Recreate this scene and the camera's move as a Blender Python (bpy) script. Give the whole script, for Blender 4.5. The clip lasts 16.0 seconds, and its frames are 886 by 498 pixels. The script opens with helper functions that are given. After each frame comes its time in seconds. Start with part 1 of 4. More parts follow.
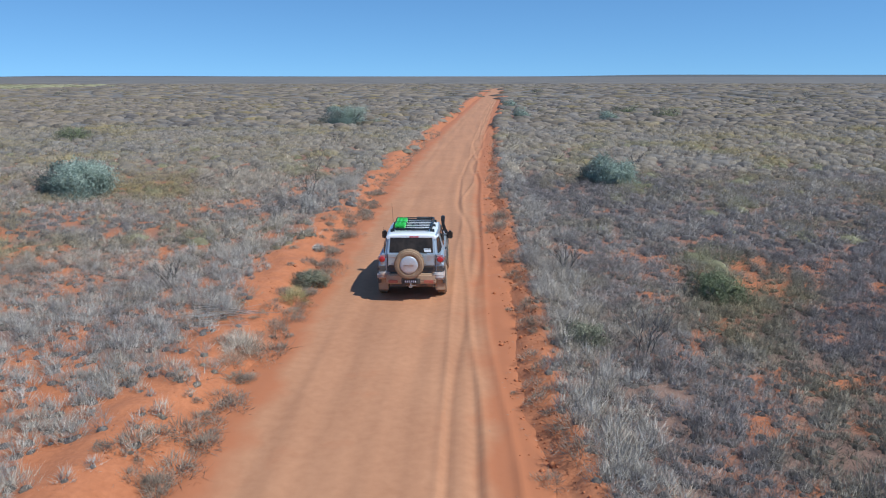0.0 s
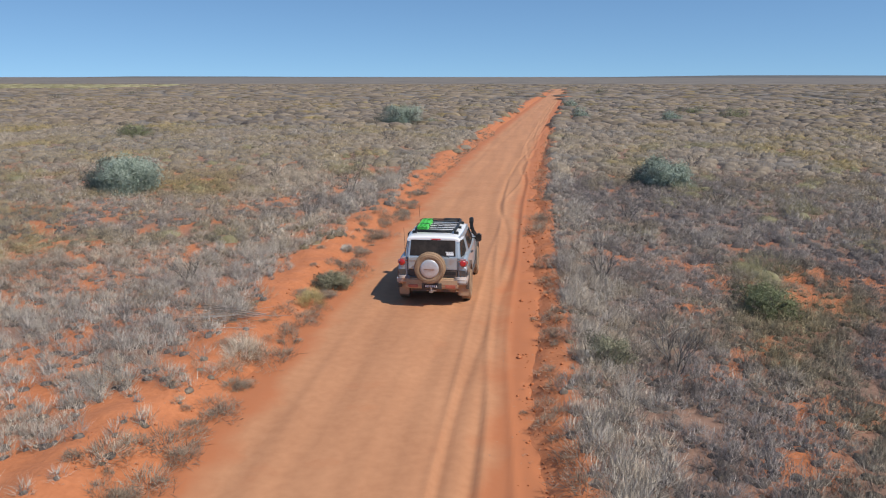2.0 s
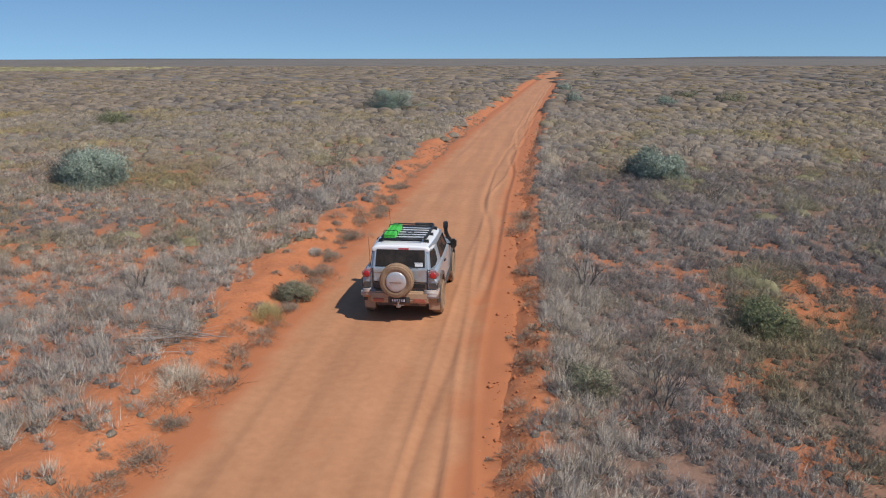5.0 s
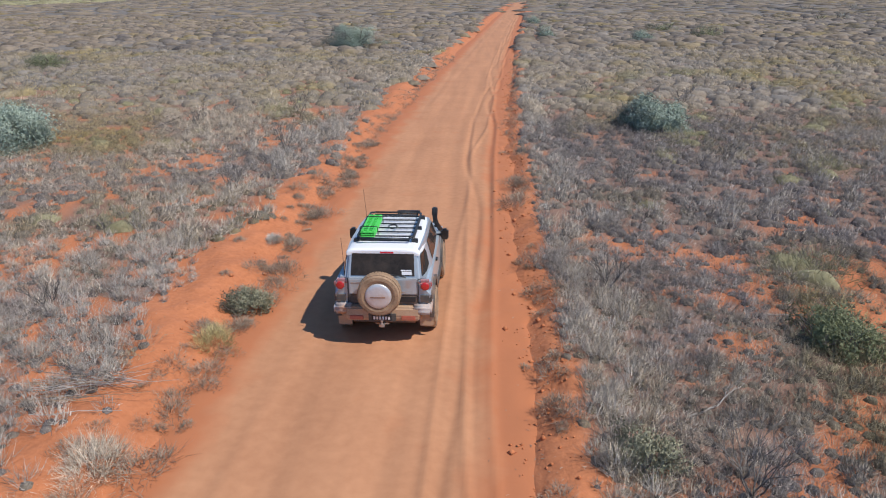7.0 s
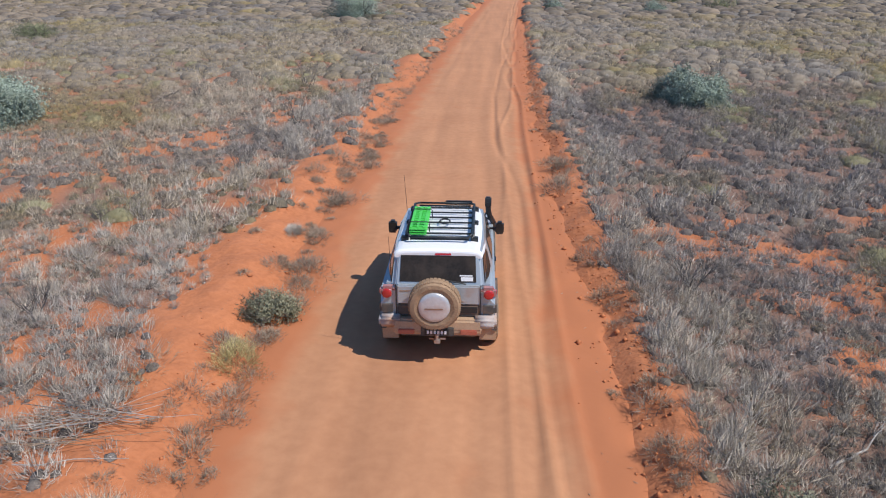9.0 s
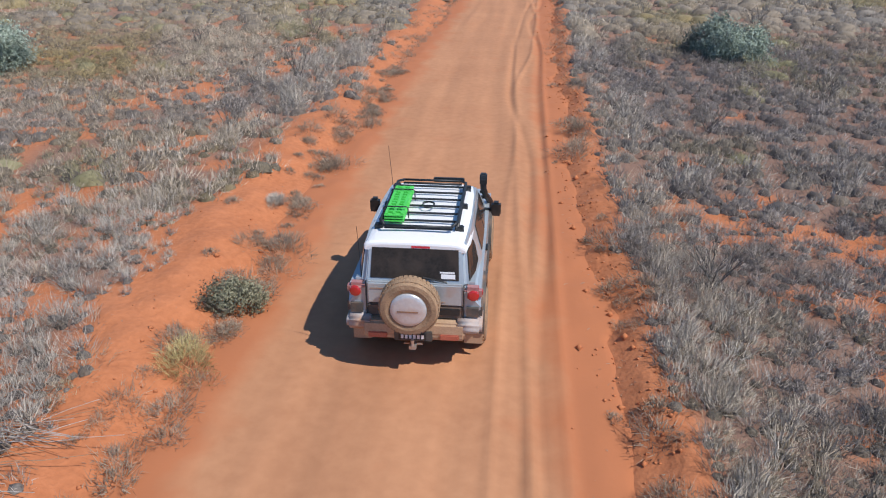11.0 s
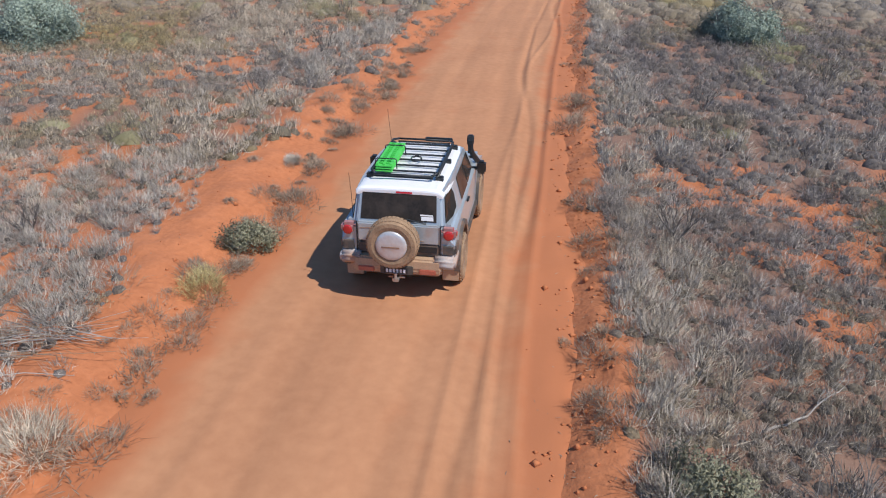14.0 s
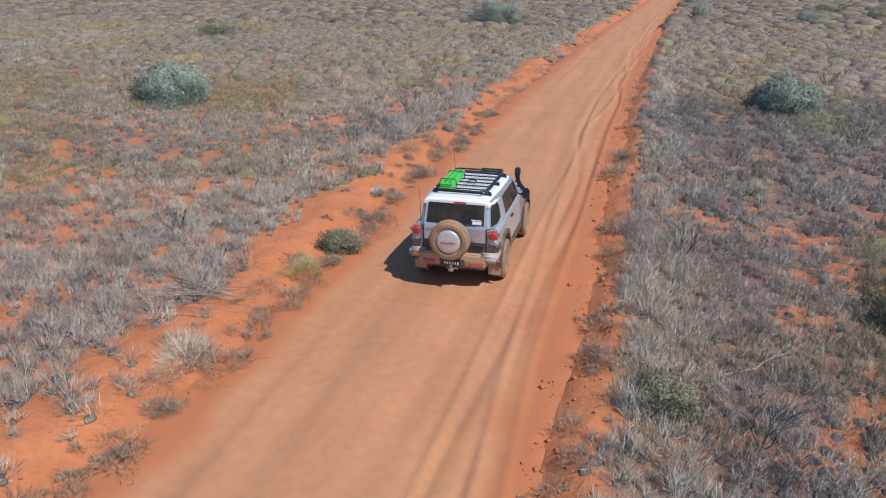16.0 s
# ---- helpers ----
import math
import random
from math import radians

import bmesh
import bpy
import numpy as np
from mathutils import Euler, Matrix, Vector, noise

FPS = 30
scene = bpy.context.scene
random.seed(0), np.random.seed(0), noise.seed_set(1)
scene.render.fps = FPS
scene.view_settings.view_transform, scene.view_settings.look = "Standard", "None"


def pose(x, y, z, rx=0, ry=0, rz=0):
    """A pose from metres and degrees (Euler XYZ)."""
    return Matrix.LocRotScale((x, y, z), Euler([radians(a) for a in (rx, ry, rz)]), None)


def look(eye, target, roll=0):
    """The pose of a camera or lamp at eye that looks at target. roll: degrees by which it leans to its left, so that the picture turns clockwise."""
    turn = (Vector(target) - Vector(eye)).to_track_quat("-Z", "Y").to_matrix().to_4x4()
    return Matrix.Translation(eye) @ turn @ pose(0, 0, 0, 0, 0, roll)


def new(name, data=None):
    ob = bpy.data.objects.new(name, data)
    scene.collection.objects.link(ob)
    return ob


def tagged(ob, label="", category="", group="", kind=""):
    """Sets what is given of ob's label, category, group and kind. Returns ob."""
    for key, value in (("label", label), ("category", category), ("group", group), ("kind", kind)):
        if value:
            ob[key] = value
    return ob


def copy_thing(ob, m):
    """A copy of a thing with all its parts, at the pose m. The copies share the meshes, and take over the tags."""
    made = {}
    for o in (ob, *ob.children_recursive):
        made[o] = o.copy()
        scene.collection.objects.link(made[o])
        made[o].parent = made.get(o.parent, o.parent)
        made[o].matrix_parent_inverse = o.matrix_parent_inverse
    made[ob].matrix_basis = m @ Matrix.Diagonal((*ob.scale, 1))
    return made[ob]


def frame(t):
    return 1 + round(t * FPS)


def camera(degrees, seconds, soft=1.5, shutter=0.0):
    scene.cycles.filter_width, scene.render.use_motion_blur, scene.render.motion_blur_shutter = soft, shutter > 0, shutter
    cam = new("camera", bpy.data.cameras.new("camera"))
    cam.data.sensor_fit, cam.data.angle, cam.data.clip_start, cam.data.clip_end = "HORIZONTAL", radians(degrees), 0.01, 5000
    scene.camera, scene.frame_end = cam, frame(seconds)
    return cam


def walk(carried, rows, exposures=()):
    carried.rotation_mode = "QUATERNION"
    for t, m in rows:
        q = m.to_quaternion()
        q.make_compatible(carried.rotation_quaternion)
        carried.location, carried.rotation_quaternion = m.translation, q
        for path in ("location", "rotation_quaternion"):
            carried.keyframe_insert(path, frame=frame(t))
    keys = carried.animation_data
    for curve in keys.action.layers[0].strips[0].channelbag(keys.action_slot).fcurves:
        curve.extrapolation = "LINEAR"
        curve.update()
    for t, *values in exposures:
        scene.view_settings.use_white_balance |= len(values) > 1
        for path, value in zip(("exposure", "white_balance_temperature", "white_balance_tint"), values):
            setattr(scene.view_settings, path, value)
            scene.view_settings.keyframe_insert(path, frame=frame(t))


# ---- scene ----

# ---------------------------------------------------------------- camera
# seconds, x, y, z, turn to the left, tilt up, lean (degrees)
PATH = [
    (0.0, 1.45, -21.51, 6.10, 1.68, -13.39, -0.04),
    (0.5, 1.37, -21.53, 6.09, 1.69, -13.39, -0.03),
    (1.0, 1.32, -21.38, 6.07, 1.92, -13.37, -0.06),
    (1.5, 1.84, -20.84, 6.02, 3.76, -13.38, -0.05),
    (2.0, 2.41, -20.36, 5.92, 6.65, -13.34, -0.02),
    (2.5, 2.81, -19.99, 5.95, 9.79, -13.28, 0.05),
    (3.0, 1.76, -20.38, 6.10, 7.67, -13.52, -0.00),
    (3.5, 0.58, -20.78, 6.21, 1.24, -13.75, -0.22),
    (4.0, 1.20, -20.16, 6.24, -1.99, -13.99, -0.17),
    (4.5, 2.54, -19.31, 6.16, 1.61, -14.30, -0.14),
    (5.0, 2.87, -18.53, 6.18, 6.35, -14.70, -0.12),
    (7.5, 1.65, -14.01, 6.44, 3.04, -20.17, -0.39),
    (8.0, 1.42, -13.59, 6.05, 6.32, -19.78, 0.03),
    (8.5, 0.85, -12.87, 6.20, 6.24, -21.44, -0.11),
    (9.0, 0.63, -12.40, 6.03, 3.02, -21.65, -0.22),
    (11.5, 1.72, -10.21, 5.97, 7.58, -26.92, 0.21),
    (12.0, 2.85, -10.02, 5.93, 12.87, -27.49, -0.15),
    (12.5, 1.98, -10.25, 6.10, 11.55, -28.46, 0.35),
    (13.0, 1.40, -10.80, 6.22, 9.80, -28.92, -0.08),
    (13.5, 2.02, -11.25, 6.08, 10.26, -27.85, -0.29),
    (14.0, 2.20, -12.08, 6.10, 8.47, -27.05, 0.22),
    (14.5, 2.37, -13.02, 6.11, 8.85, -26.10, -0.00),
    (15.0, 3.01, -14.05, 6.00, 11.99, -23.84, -0.18),
    (15.5, 3.38, -14.81, 6.18, 14.13, -22.62, -0.24),
    (16.0, 3.43, -15.56, 6.22, 15.21, -21.19, -0.15),
]
cam = camera(62.56, 16.0, soft=1.1)
walk(cam, [(t, pose(x, y, z, 90 + tilt, 0, turn) @ pose(0, 0, 0, 0, 0, lean)) for t, x, y, z, turn, tilt, lean in PATH],
     exposures=[(0.0, -0.05, 5850, 4), (1.0, -0.05, 5850, 4), (1.5, -0.05, 6050, 7), (2.0, -0.06, 6900, 10), (3.5, -0.12, 7000, 10), (5.2, -0.22, 6850, 10), (7.3, 0.03, 6500, 10), (9.0, 0.03, 6500, 10), (16.0, 0.0, 6500, 10)])

# ---------------------------------------------------------------- light
SUN_WAY = Vector((0.65, -0.33, 1.0)).normalized()
world = bpy.data.worlds.new("desert_sky")
scene.world = world
world.use_nodes = True
wn = world.node_tree.nodes
sky = wn.new("ShaderNodeTexSky")
sky.sky_type = "NISHITA"
sky.sun_disc = False
sky.sun_elevation = math.asin(SUN_WAY.z)
sky.sun_rotation = math.atan2(SUN_WAY.x, SUN_WAY.y)
sky.altitude, sky.air_density, sky.dust_density, sky.ozone_density = 300, 1.0, 0.0, 2.4
wn["Background"].inputs["Strength"].default_value = 0.112
# the haze by the skyline is thin: read the sky a little above it
way = wn.new("ShaderNodeTexCoord")
lift = wn.new("ShaderNodeVectorMath")
lift.operation = "MULTIPLY_ADD"
lift.inputs[1].default_value, lift.inputs[2].default_value = (1, 1, 1.15), (0, 0, 0.13)
unit = wn.new("ShaderNodeVectorMath")
unit.operation = "NORMALIZE"
world.node_tree.links.new(way.outputs["Generated"], lift.inputs[0])
world.node_tree.links.new(lift.outputs[0], unit.inputs[0])
world.node_tree.links.new(unit.outputs[0], sky.inputs["Vector"])
clear = wn.new("ShaderNodeVectorMath")
clear.operation = "MULTIPLY"
clear.inputs[1].default_value = (0.80, 1.035, 1.21)
world.node_tree.links.new(sky.outputs["Color"], clear.inputs[0])
world.node_tree.links.new(clear.outputs[0], wn["Background"].inputs["Color"])
lamp = bpy.data.lights.new("sun", "SUN")
lamp.energy, lamp.angle, lamp.color = 4.2, radians(0.6), (1.0, 0.96, 0.91)
sun = new("sun", lamp)
sun.matrix_world = look(SUN_WAY * 50, (0, 0, 0))
scene.view_settings.exposure = 0.0


# ---------------------------------------------------------------- materials
def material(name, dark, light, rough=0.8, metal=0.0, scale=8.0, fine=60.0, bump=0.15, dist=0.02, island=0.0, coat=0.0, dust=None, dust_amount=0.0, leaf=0.0, kin=None, greening=True):
    """A surface whose colour wanders between two tones at two scales, with a fine relief and, where wanted, a film of dust."""
    m = bpy.data.materials.new(name)
    m.use_nodes = True
    n, l = m.node_tree.nodes, m.node_tree.links
    bsdf = n["Principled BSDF"]
    place = n.new("ShaderNodeNewGeometry")
    a, b = n.new("ShaderNodeTexNoise"), n.new("ShaderNodeTexNoise")
    a.inputs["Scale"].default_value, a.inputs["Detail"].default_value = scale, 4
    b.inputs["Scale"].default_value, b.inputs["Detail"].default_value = fine, 3
    l.new(place.outputs["Position"], a.inputs["Vector"])
    l.new(place.outputs["Position"], b.inputs["Vector"])
    s = n.new("ShaderNodeMath")
    s.operation = "ADD"
    l.new(a.outputs["Fac"], s.inputs[0])
    l.new(b.outputs["Fac"], s.inputs[1])
    last = s
    if island:
        r = n.new("ShaderNodeMath")
        r.operation = "MULTIPLY_ADD"
        r.inputs[1].default_value, r.inputs[2].default_value = island, -island / 2
        l.new(place.outputs["Random Per Island"], r.inputs[0])
        last = n.new("ShaderNodeMath")
        last.operation = "ADD"
        l.new(s.outputs[0], last.inputs[0])
        l.new(r.outputs[0], last.inputs[1])
    ramp = n.new("ShaderNodeMapRange")
    ramp.inputs["From Min"].default_value, ramp.inputs["From Max"].default_value = 0.7, 1.3
    l.new(last.outputs[0], ramp.inputs["Value"])
    mix = n.new("ShaderNodeMix")
    mix.data_type = "RGBA"
    mix.inputs[6].default_value, mix.inputs[7].default_value = (*dark, 1), (*light, 1)
    l.new(ramp.outputs[0], mix.inputs[0])
    colour = mix.outputs[2]
    if dust:
        c = n.new("ShaderNodeTexNoise")
        c.inputs["Scale"].default_value, c.inputs["Detail"].default_value = 3.0, 6
        l.new(place.outputs["Position"], c.inputs["Vector"])
        k = n.new("ShaderNodeMapRange")
        k.inputs["From Min"].default_value, k.inputs["From Max"].default_value = 0.62 - 0.5 * dust_amount, 0.95 - 0.5 * dust_amount
        l.new(c.outputs["Fac"], k.inputs["Value"])
        mix2 = n.new("ShaderNodeMix")
        mix2.data_type = "RGBA"
        mix2.inputs[7].default_value = (*dust, 1)
        l.new(k.outputs[0], mix2.inputs[0])
        l.new(colour, mix2.inputs[6])
        colour = mix2.outputs[2]
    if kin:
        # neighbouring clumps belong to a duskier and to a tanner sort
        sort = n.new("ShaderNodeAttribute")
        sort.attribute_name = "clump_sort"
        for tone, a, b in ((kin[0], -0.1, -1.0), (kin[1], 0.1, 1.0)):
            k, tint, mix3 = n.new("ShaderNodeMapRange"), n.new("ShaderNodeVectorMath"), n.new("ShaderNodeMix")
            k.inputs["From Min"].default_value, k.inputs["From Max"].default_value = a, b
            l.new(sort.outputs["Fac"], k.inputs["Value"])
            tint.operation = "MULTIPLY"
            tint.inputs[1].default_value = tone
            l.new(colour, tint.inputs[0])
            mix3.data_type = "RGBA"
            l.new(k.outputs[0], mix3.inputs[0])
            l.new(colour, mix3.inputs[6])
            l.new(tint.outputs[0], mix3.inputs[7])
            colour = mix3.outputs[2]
    if kin and greening:
        # and some stretches are greener
        flat, patch, k, tint, mix4 = n.new("ShaderNodeVectorMath"), n.new("ShaderNodeTexNoise"), n.new("ShaderNodeMapRange"), n.new("ShaderNodeVectorMath"), n.new("ShaderNodeMix")
        flat.operation, tint.operation = "MULTIPLY", "MULTIPLY"
        flat.inputs[1].default_value, tint.inputs[1].default_value = (0.16, 0.11, 0.0), (1.03, 0.99, 0.65)
        patch.inputs["Scale"].default_value, patch.inputs["Detail"].default_value = 1.0, 4
        k.inputs["From Min"].default_value, k.inputs["From Max"].default_value = 0.51, 0.68
        l.new(place.outputs["Position"], flat.inputs[0])
        l.new(flat.outputs[0], patch.inputs["Vector"])
        l.new(patch.outputs["Fac"], k.inputs["Value"])
        l.new(colour, tint.inputs[0])
        mix4.data_type = "RGBA"
        l.new(k.outputs[0], mix4.inputs[0])
        l.new(colour, mix4.inputs[6])
        l.new(tint.outputs[0], mix4.inputs[7])
        colour = mix4.outputs[2]
    l.new(colour, bsdf.inputs["Base Color"])
    bsdf.inputs["Roughness"].default_value, bsdf.inputs["Metallic"].default_value = rough, metal
    bsdf.inputs["Coat Weight"].default_value = coat
    if bump:
        k = n.new("ShaderNodeBump")
        k.inputs["Strength"].default_value, k.inputs["Distance"].default_value = bump, dist
        l.new(s.outputs[0], k.inputs["Height"])
        l.new(k.outputs[0], bsdf.inputs["Normal"])
    if island:
        # fine leaf in a clump scatters light the way the whole clump is turned
        clump_way, own, both = n.new("ShaderNodeAttribute"), n.new("ShaderNodeVectorMath"), n.new("ShaderNodeVectorMath")
        clump_way.attribute_name = "clump_way"
        own.operation, both.operation = "MULTIPLY_ADD", "NORMALIZE"
        own.inputs[1].default_value = (0.4, 0.4, 0.4)
        l.new(place.outputs["Normal"], own.inputs[0])
        l.new(clump_way.outputs["Vector"], own.inputs[2])
        l.new(own.outputs[0], both.inputs[0])
        l.new(both.outputs[0], bsdf.inputs["Normal"])
    if leaf:
        # thin dry leaf lets part of the light through
        thin, blend = n.new("ShaderNodeBsdfTranslucent"), n.new("ShaderNodeMixShader")
        blend.inputs[0].default_value = leaf
        l.new(colour, thin.inputs["Color"])
        l.new(bsdf.outputs[0], blend.inputs[1])
        l.new(thin.outputs[0], blend.inputs[2])
        l.new(blend.outputs[0], n["Material Output"].inputs["Surface"])
    return m


DUST = (0.42, 0.22, 0.12)
SOIL = material("red_sand", (0.43, 0.147, 0.058), (0.55, 0.20, 0.084), 0.95, scale=0.9, fine=9.0, bump=0.5, dist=0.05)
ROAD = material("packed_sand_road", (0.45, 0.204, 0.098), (0.53, 0.254, 0.126), 0.9, scale=0.5, fine=5.0, bump=0.15, dist=0.03)


def streaked(m, soil, y_scale=0.06):
    """Lengthwise tyre streaks, and loose redder sand towards both sides of the track."""
    n, l = m.node_tree.nodes, m.node_tree.links
    bsdf = n["Principled BSDF"]
    colour = bsdf.inputs["Base Color"].links[0].from_socket
    place = n.new("ShaderNodeNewGeometry")
    squash = n.new("ShaderNodeVectorMath")
    squash.operation = "MULTIPLY"
    squash.inputs[1].default_value = (1.5, y_scale * 1.5, 1.0)
    l.new(place.outputs["Position"], squash.inputs[0])
    t = n.new("ShaderNodeTexNoise")
    t.inputs["Scale"].default_value, t.inputs["Detail"].default_value = 1.0, 2.5
    l.new(squash.outputs[0], t.inputs["Vector"])
    k = n.new("ShaderNodeMapRange")
    k.inputs["From Min"].default_value, k.inputs["From Max"].default_value = 0.36, 0.64
    k.inputs["To Min"].default_value, k.inputs["To Max"].default_value = 0.91, 1.05
    l.new(t.outputs["Fac"], k.inputs["Value"])
    tone = n.new("ShaderNodeVectorMath")
    tone.operation = "SCALE"
    l.new(colour, tone.inputs[0])
    l.new(k.outputs[0], tone.inputs["Scale"])
    edge = n.new("ShaderNodeAttribute")
    edge.attribute_name = "loose_sand"
    wob = n.new("ShaderNodeTexNoise")
    wob.inputs["Scale"].default_value, wob.inputs["Detail"].default_value = 0.8, 6
    l.new(place.outputs["Position"], wob.inputs["Vector"])
    add = n.new("ShaderNodeMath")
    add.operation = "MULTIPLY_ADD"
    add.inputs[1].default_value = 1.4
    l.new(wob.outputs["Fac"], add.inputs[0])
    l.new(edge.outputs["Fac"], add.inputs[2])
    sel = n.new("ShaderNodeMapRange")
    sel.inputs["From Min"].default_value, sel.inputs["From Max"].default_value = 0.85, 1.35
    l.new(add.outputs[0], sel.inputs["Value"])
    mix = n.new("ShaderNodeMix")
    mix.data_type = "RGBA"
    mix.inputs[7].default_value = (*soil, 1)
    l.new(sel.outputs[0], mix.inputs[0])
    l.new(tone.outputs[0], mix.inputs[6])
    l.new(mix.outputs[2], bsdf.inputs["Base Color"])


def scrubby(m, tone_a, tone_b):
    """Far out, where no tuft can be told apart, the sand takes the tone of the scrub that covers it."""
    n, l = m.node_tree.nodes, m.node_tree.links
    bsdf = n["Principled BSDF"]
    colour = bsdf.inputs["Base Color"].links[0].from_socket
    cover = n.new("ShaderNodeAttribute")
    cover.attribute_name = "scrub_cover"
    place = n.new("ShaderNodeNewGeometry")
    squash = n.new("ShaderNodeVectorMath")
    squash.operation = "MULTIPLY"
    squash.inputs[1].default_value = (0.03, 0.012, 1.0)
    l.new(place.outputs["Position"], squash.inputs[0])
    t = n.new("ShaderNodeTexNoise")
    t.inputs["Scale"].default_value, t.inputs["Detail"].default_value = 1.0, 8
    l.new(squash.outputs[0], t.inputs["Vector"])
    k = n.new("ShaderNodeMapRange")
    k.inputs["From Min"].default_value, k.inputs["From Max"].default_value = 0.35, 0.65
    l.new(t.outputs["Fac"], k.inputs["Value"])
    scrub = n.new("ShaderNodeMix")
    scrub.data_type = "RGBA"
    scrub.inputs[6].default_value, scrub.inputs[7].default_value = (*tone_a, 1), (*tone_b, 1)
    l.new(k.outputs[0], scrub.inputs[0])
    mix = n.new("ShaderNodeMix")
    mix.data_type = "RGBA"
    l.new(cover.outputs["Fac"], mix.inputs[0])
    l.new(colour, mix.inputs[6])
    l.new(scrub.outputs[2], mix.inputs[7])
    l.new(mix.outputs[2], bsdf.inputs["Base Color"])


streaked(ROAD, (0.475, 0.168, 0.069))
scrubby(SOIL, (0.138, 0.121, 0.104), (0.210, 0.180, 0.148))
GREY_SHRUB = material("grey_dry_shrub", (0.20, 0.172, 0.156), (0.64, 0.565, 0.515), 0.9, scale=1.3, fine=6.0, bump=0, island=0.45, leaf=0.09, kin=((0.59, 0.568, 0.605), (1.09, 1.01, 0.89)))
# tussock hearts: twig colour set dark to stand in for the inner shade
SHADED_TWIGS = material("twigs_with_inner_shade", (0.075, 0.064, 0.056), (0.22, 0.188, 0.163), 0.95, scale=6.0, fine=34.0, bump=0, island=0.25, kin=((0.59, 0.568, 0.605), (1.09, 1.01, 0.89)))
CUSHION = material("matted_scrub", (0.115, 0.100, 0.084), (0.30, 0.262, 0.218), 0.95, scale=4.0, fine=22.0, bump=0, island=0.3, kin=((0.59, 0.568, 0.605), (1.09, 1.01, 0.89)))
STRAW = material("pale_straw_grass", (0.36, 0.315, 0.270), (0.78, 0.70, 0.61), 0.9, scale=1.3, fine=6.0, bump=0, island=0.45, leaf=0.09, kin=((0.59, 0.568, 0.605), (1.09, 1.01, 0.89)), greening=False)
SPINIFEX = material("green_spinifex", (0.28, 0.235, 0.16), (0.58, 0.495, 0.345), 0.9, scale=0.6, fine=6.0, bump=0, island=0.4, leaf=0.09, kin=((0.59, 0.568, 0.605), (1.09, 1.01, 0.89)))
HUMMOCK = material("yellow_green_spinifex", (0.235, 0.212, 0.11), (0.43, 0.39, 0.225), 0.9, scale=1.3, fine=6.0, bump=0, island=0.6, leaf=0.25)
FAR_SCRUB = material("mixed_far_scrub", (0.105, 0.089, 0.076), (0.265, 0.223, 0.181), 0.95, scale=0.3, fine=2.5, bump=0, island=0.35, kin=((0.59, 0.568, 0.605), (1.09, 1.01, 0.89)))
BROWN_TUFT = material("brown_dead_tuft", (0.24, 0.18, 0.13), (0.50, 0.39, 0.29), 0.9, scale=2, fine=9.0, bump=0, island=0.7, leaf=0.25)
BLUE_LEAF = material("blue_green_leaf", (0.20, 0.255, 0.195), (0.48, 0.55, 0.44), 0.7, scale=1.2, fine=9.0, bump=0, island=0.6, leaf=0.25)
GREEN_LEAF = material("olive_green_leaf", (0.14, 0.16, 0.075), (0.34, 0.36, 0.19), 0.7, scale=1.2, fine=9.0, bump=0, island=0.6, leaf=0.25)
BARK = material("weathered_twig", (0.09, 0.077, 0.068), (0.27, 0.235, 0.20), 0.9, scale=5, fine=40.0, bump=0.3)
SAGE_LEAF = material("grey_green_leaf", (0.17, 0.17, 0.105), (0.42, 0.40, 0.27), 0.75, scale=2.0, fine=12.0, bump=0, island=0.6, leaf=0.25)
YELLOW_GRASS = material("yellow_green_grass", (0.42, 0.34, 0.14), (0.76, 0.63, 0.32), 0.85, scale=2.0, fine=12.0, bump=0, island=0.6, leaf=0.25)
PALE_WOOD = material("bleached_dead_wood", (0.30, 0.265, 0.235), (0.55, 0.50, 0.45), 0.9, scale=6, fine=50.0, bump=0.2)
DRY_STICK = material("brown_dry_stick", (0.20, 0.125, 0.075), (0.40, 0.28, 0.18), 0.9, scale=6, fine=50.0, bump=0.2)
PAINT = material("grey_blue_paint", (0.41, 0.455, 0.485), (0.47, 0.515, 0.545), 0.32, 0.25, 2, 30, 0.02, coat=0.4, dust=DUST, dust_amount=0.08)
WHITE_PAINT = material("white_roof_paint", (0.87, 0.87, 0.865), (0.91, 0.91, 0.905), 0.35, 0, 2, 30, 0.02, coat=0.3)
CLADDING = material("dusty_dark_cladding", (0.06, 0.055, 0.05), (0.10, 0.09, 0.08), 0.6, 0, 4, 40, 0.1, dust=DUST, dust_amount=0.35)
BUMPER = material("silver_bumper_paint", (0.42, 0.42, 0.42), (0.52, 0.52, 0.52), 0.6, 0.0, 3, 30, 0.03, dust=DUST, dust_amount=0.55)
DUSTY = material("dust_coated_plastic", (0.40, 0.255, 0.155), (0.54, 0.36, 0.23), 0.85, 0, 4, 40, 0.1)
TYRE = material("dust_coated_rubber", (0.23, 0.145, 0.085), (0.42, 0.275, 0.165), 0.9, 0, 5, 50, 0.4)
COVER = material("satin_alloy_cover", (0.55, 0.55, 0.56), (0.66, 0.66, 0.67), 0.35, 0.35, 3, 30, 0.02, dust=DUST, dust_amount=0.12)
BLACK = material("black_powder_coat", (0.012, 0.014, 0.016), (0.03, 0.033, 0.036), 0.45, 0, 6, 60, 0.05)
GLASS = material("dark_tinted_glass", (0.030, 0.026, 0.024), (0.046, 0.040, 0.036), 0.12, 0, 3, 30, 0.0, dust=(0.085, 0.062, 0.05), dust_amount=0.4)
GLASS.node_tree.nodes["Principled BSDF"].inputs["IOR"].default_value = 1.25
GLASS.node_tree.nodes["Principled BSDF"].inputs["Specular IOR Level"].default_value = 0.2
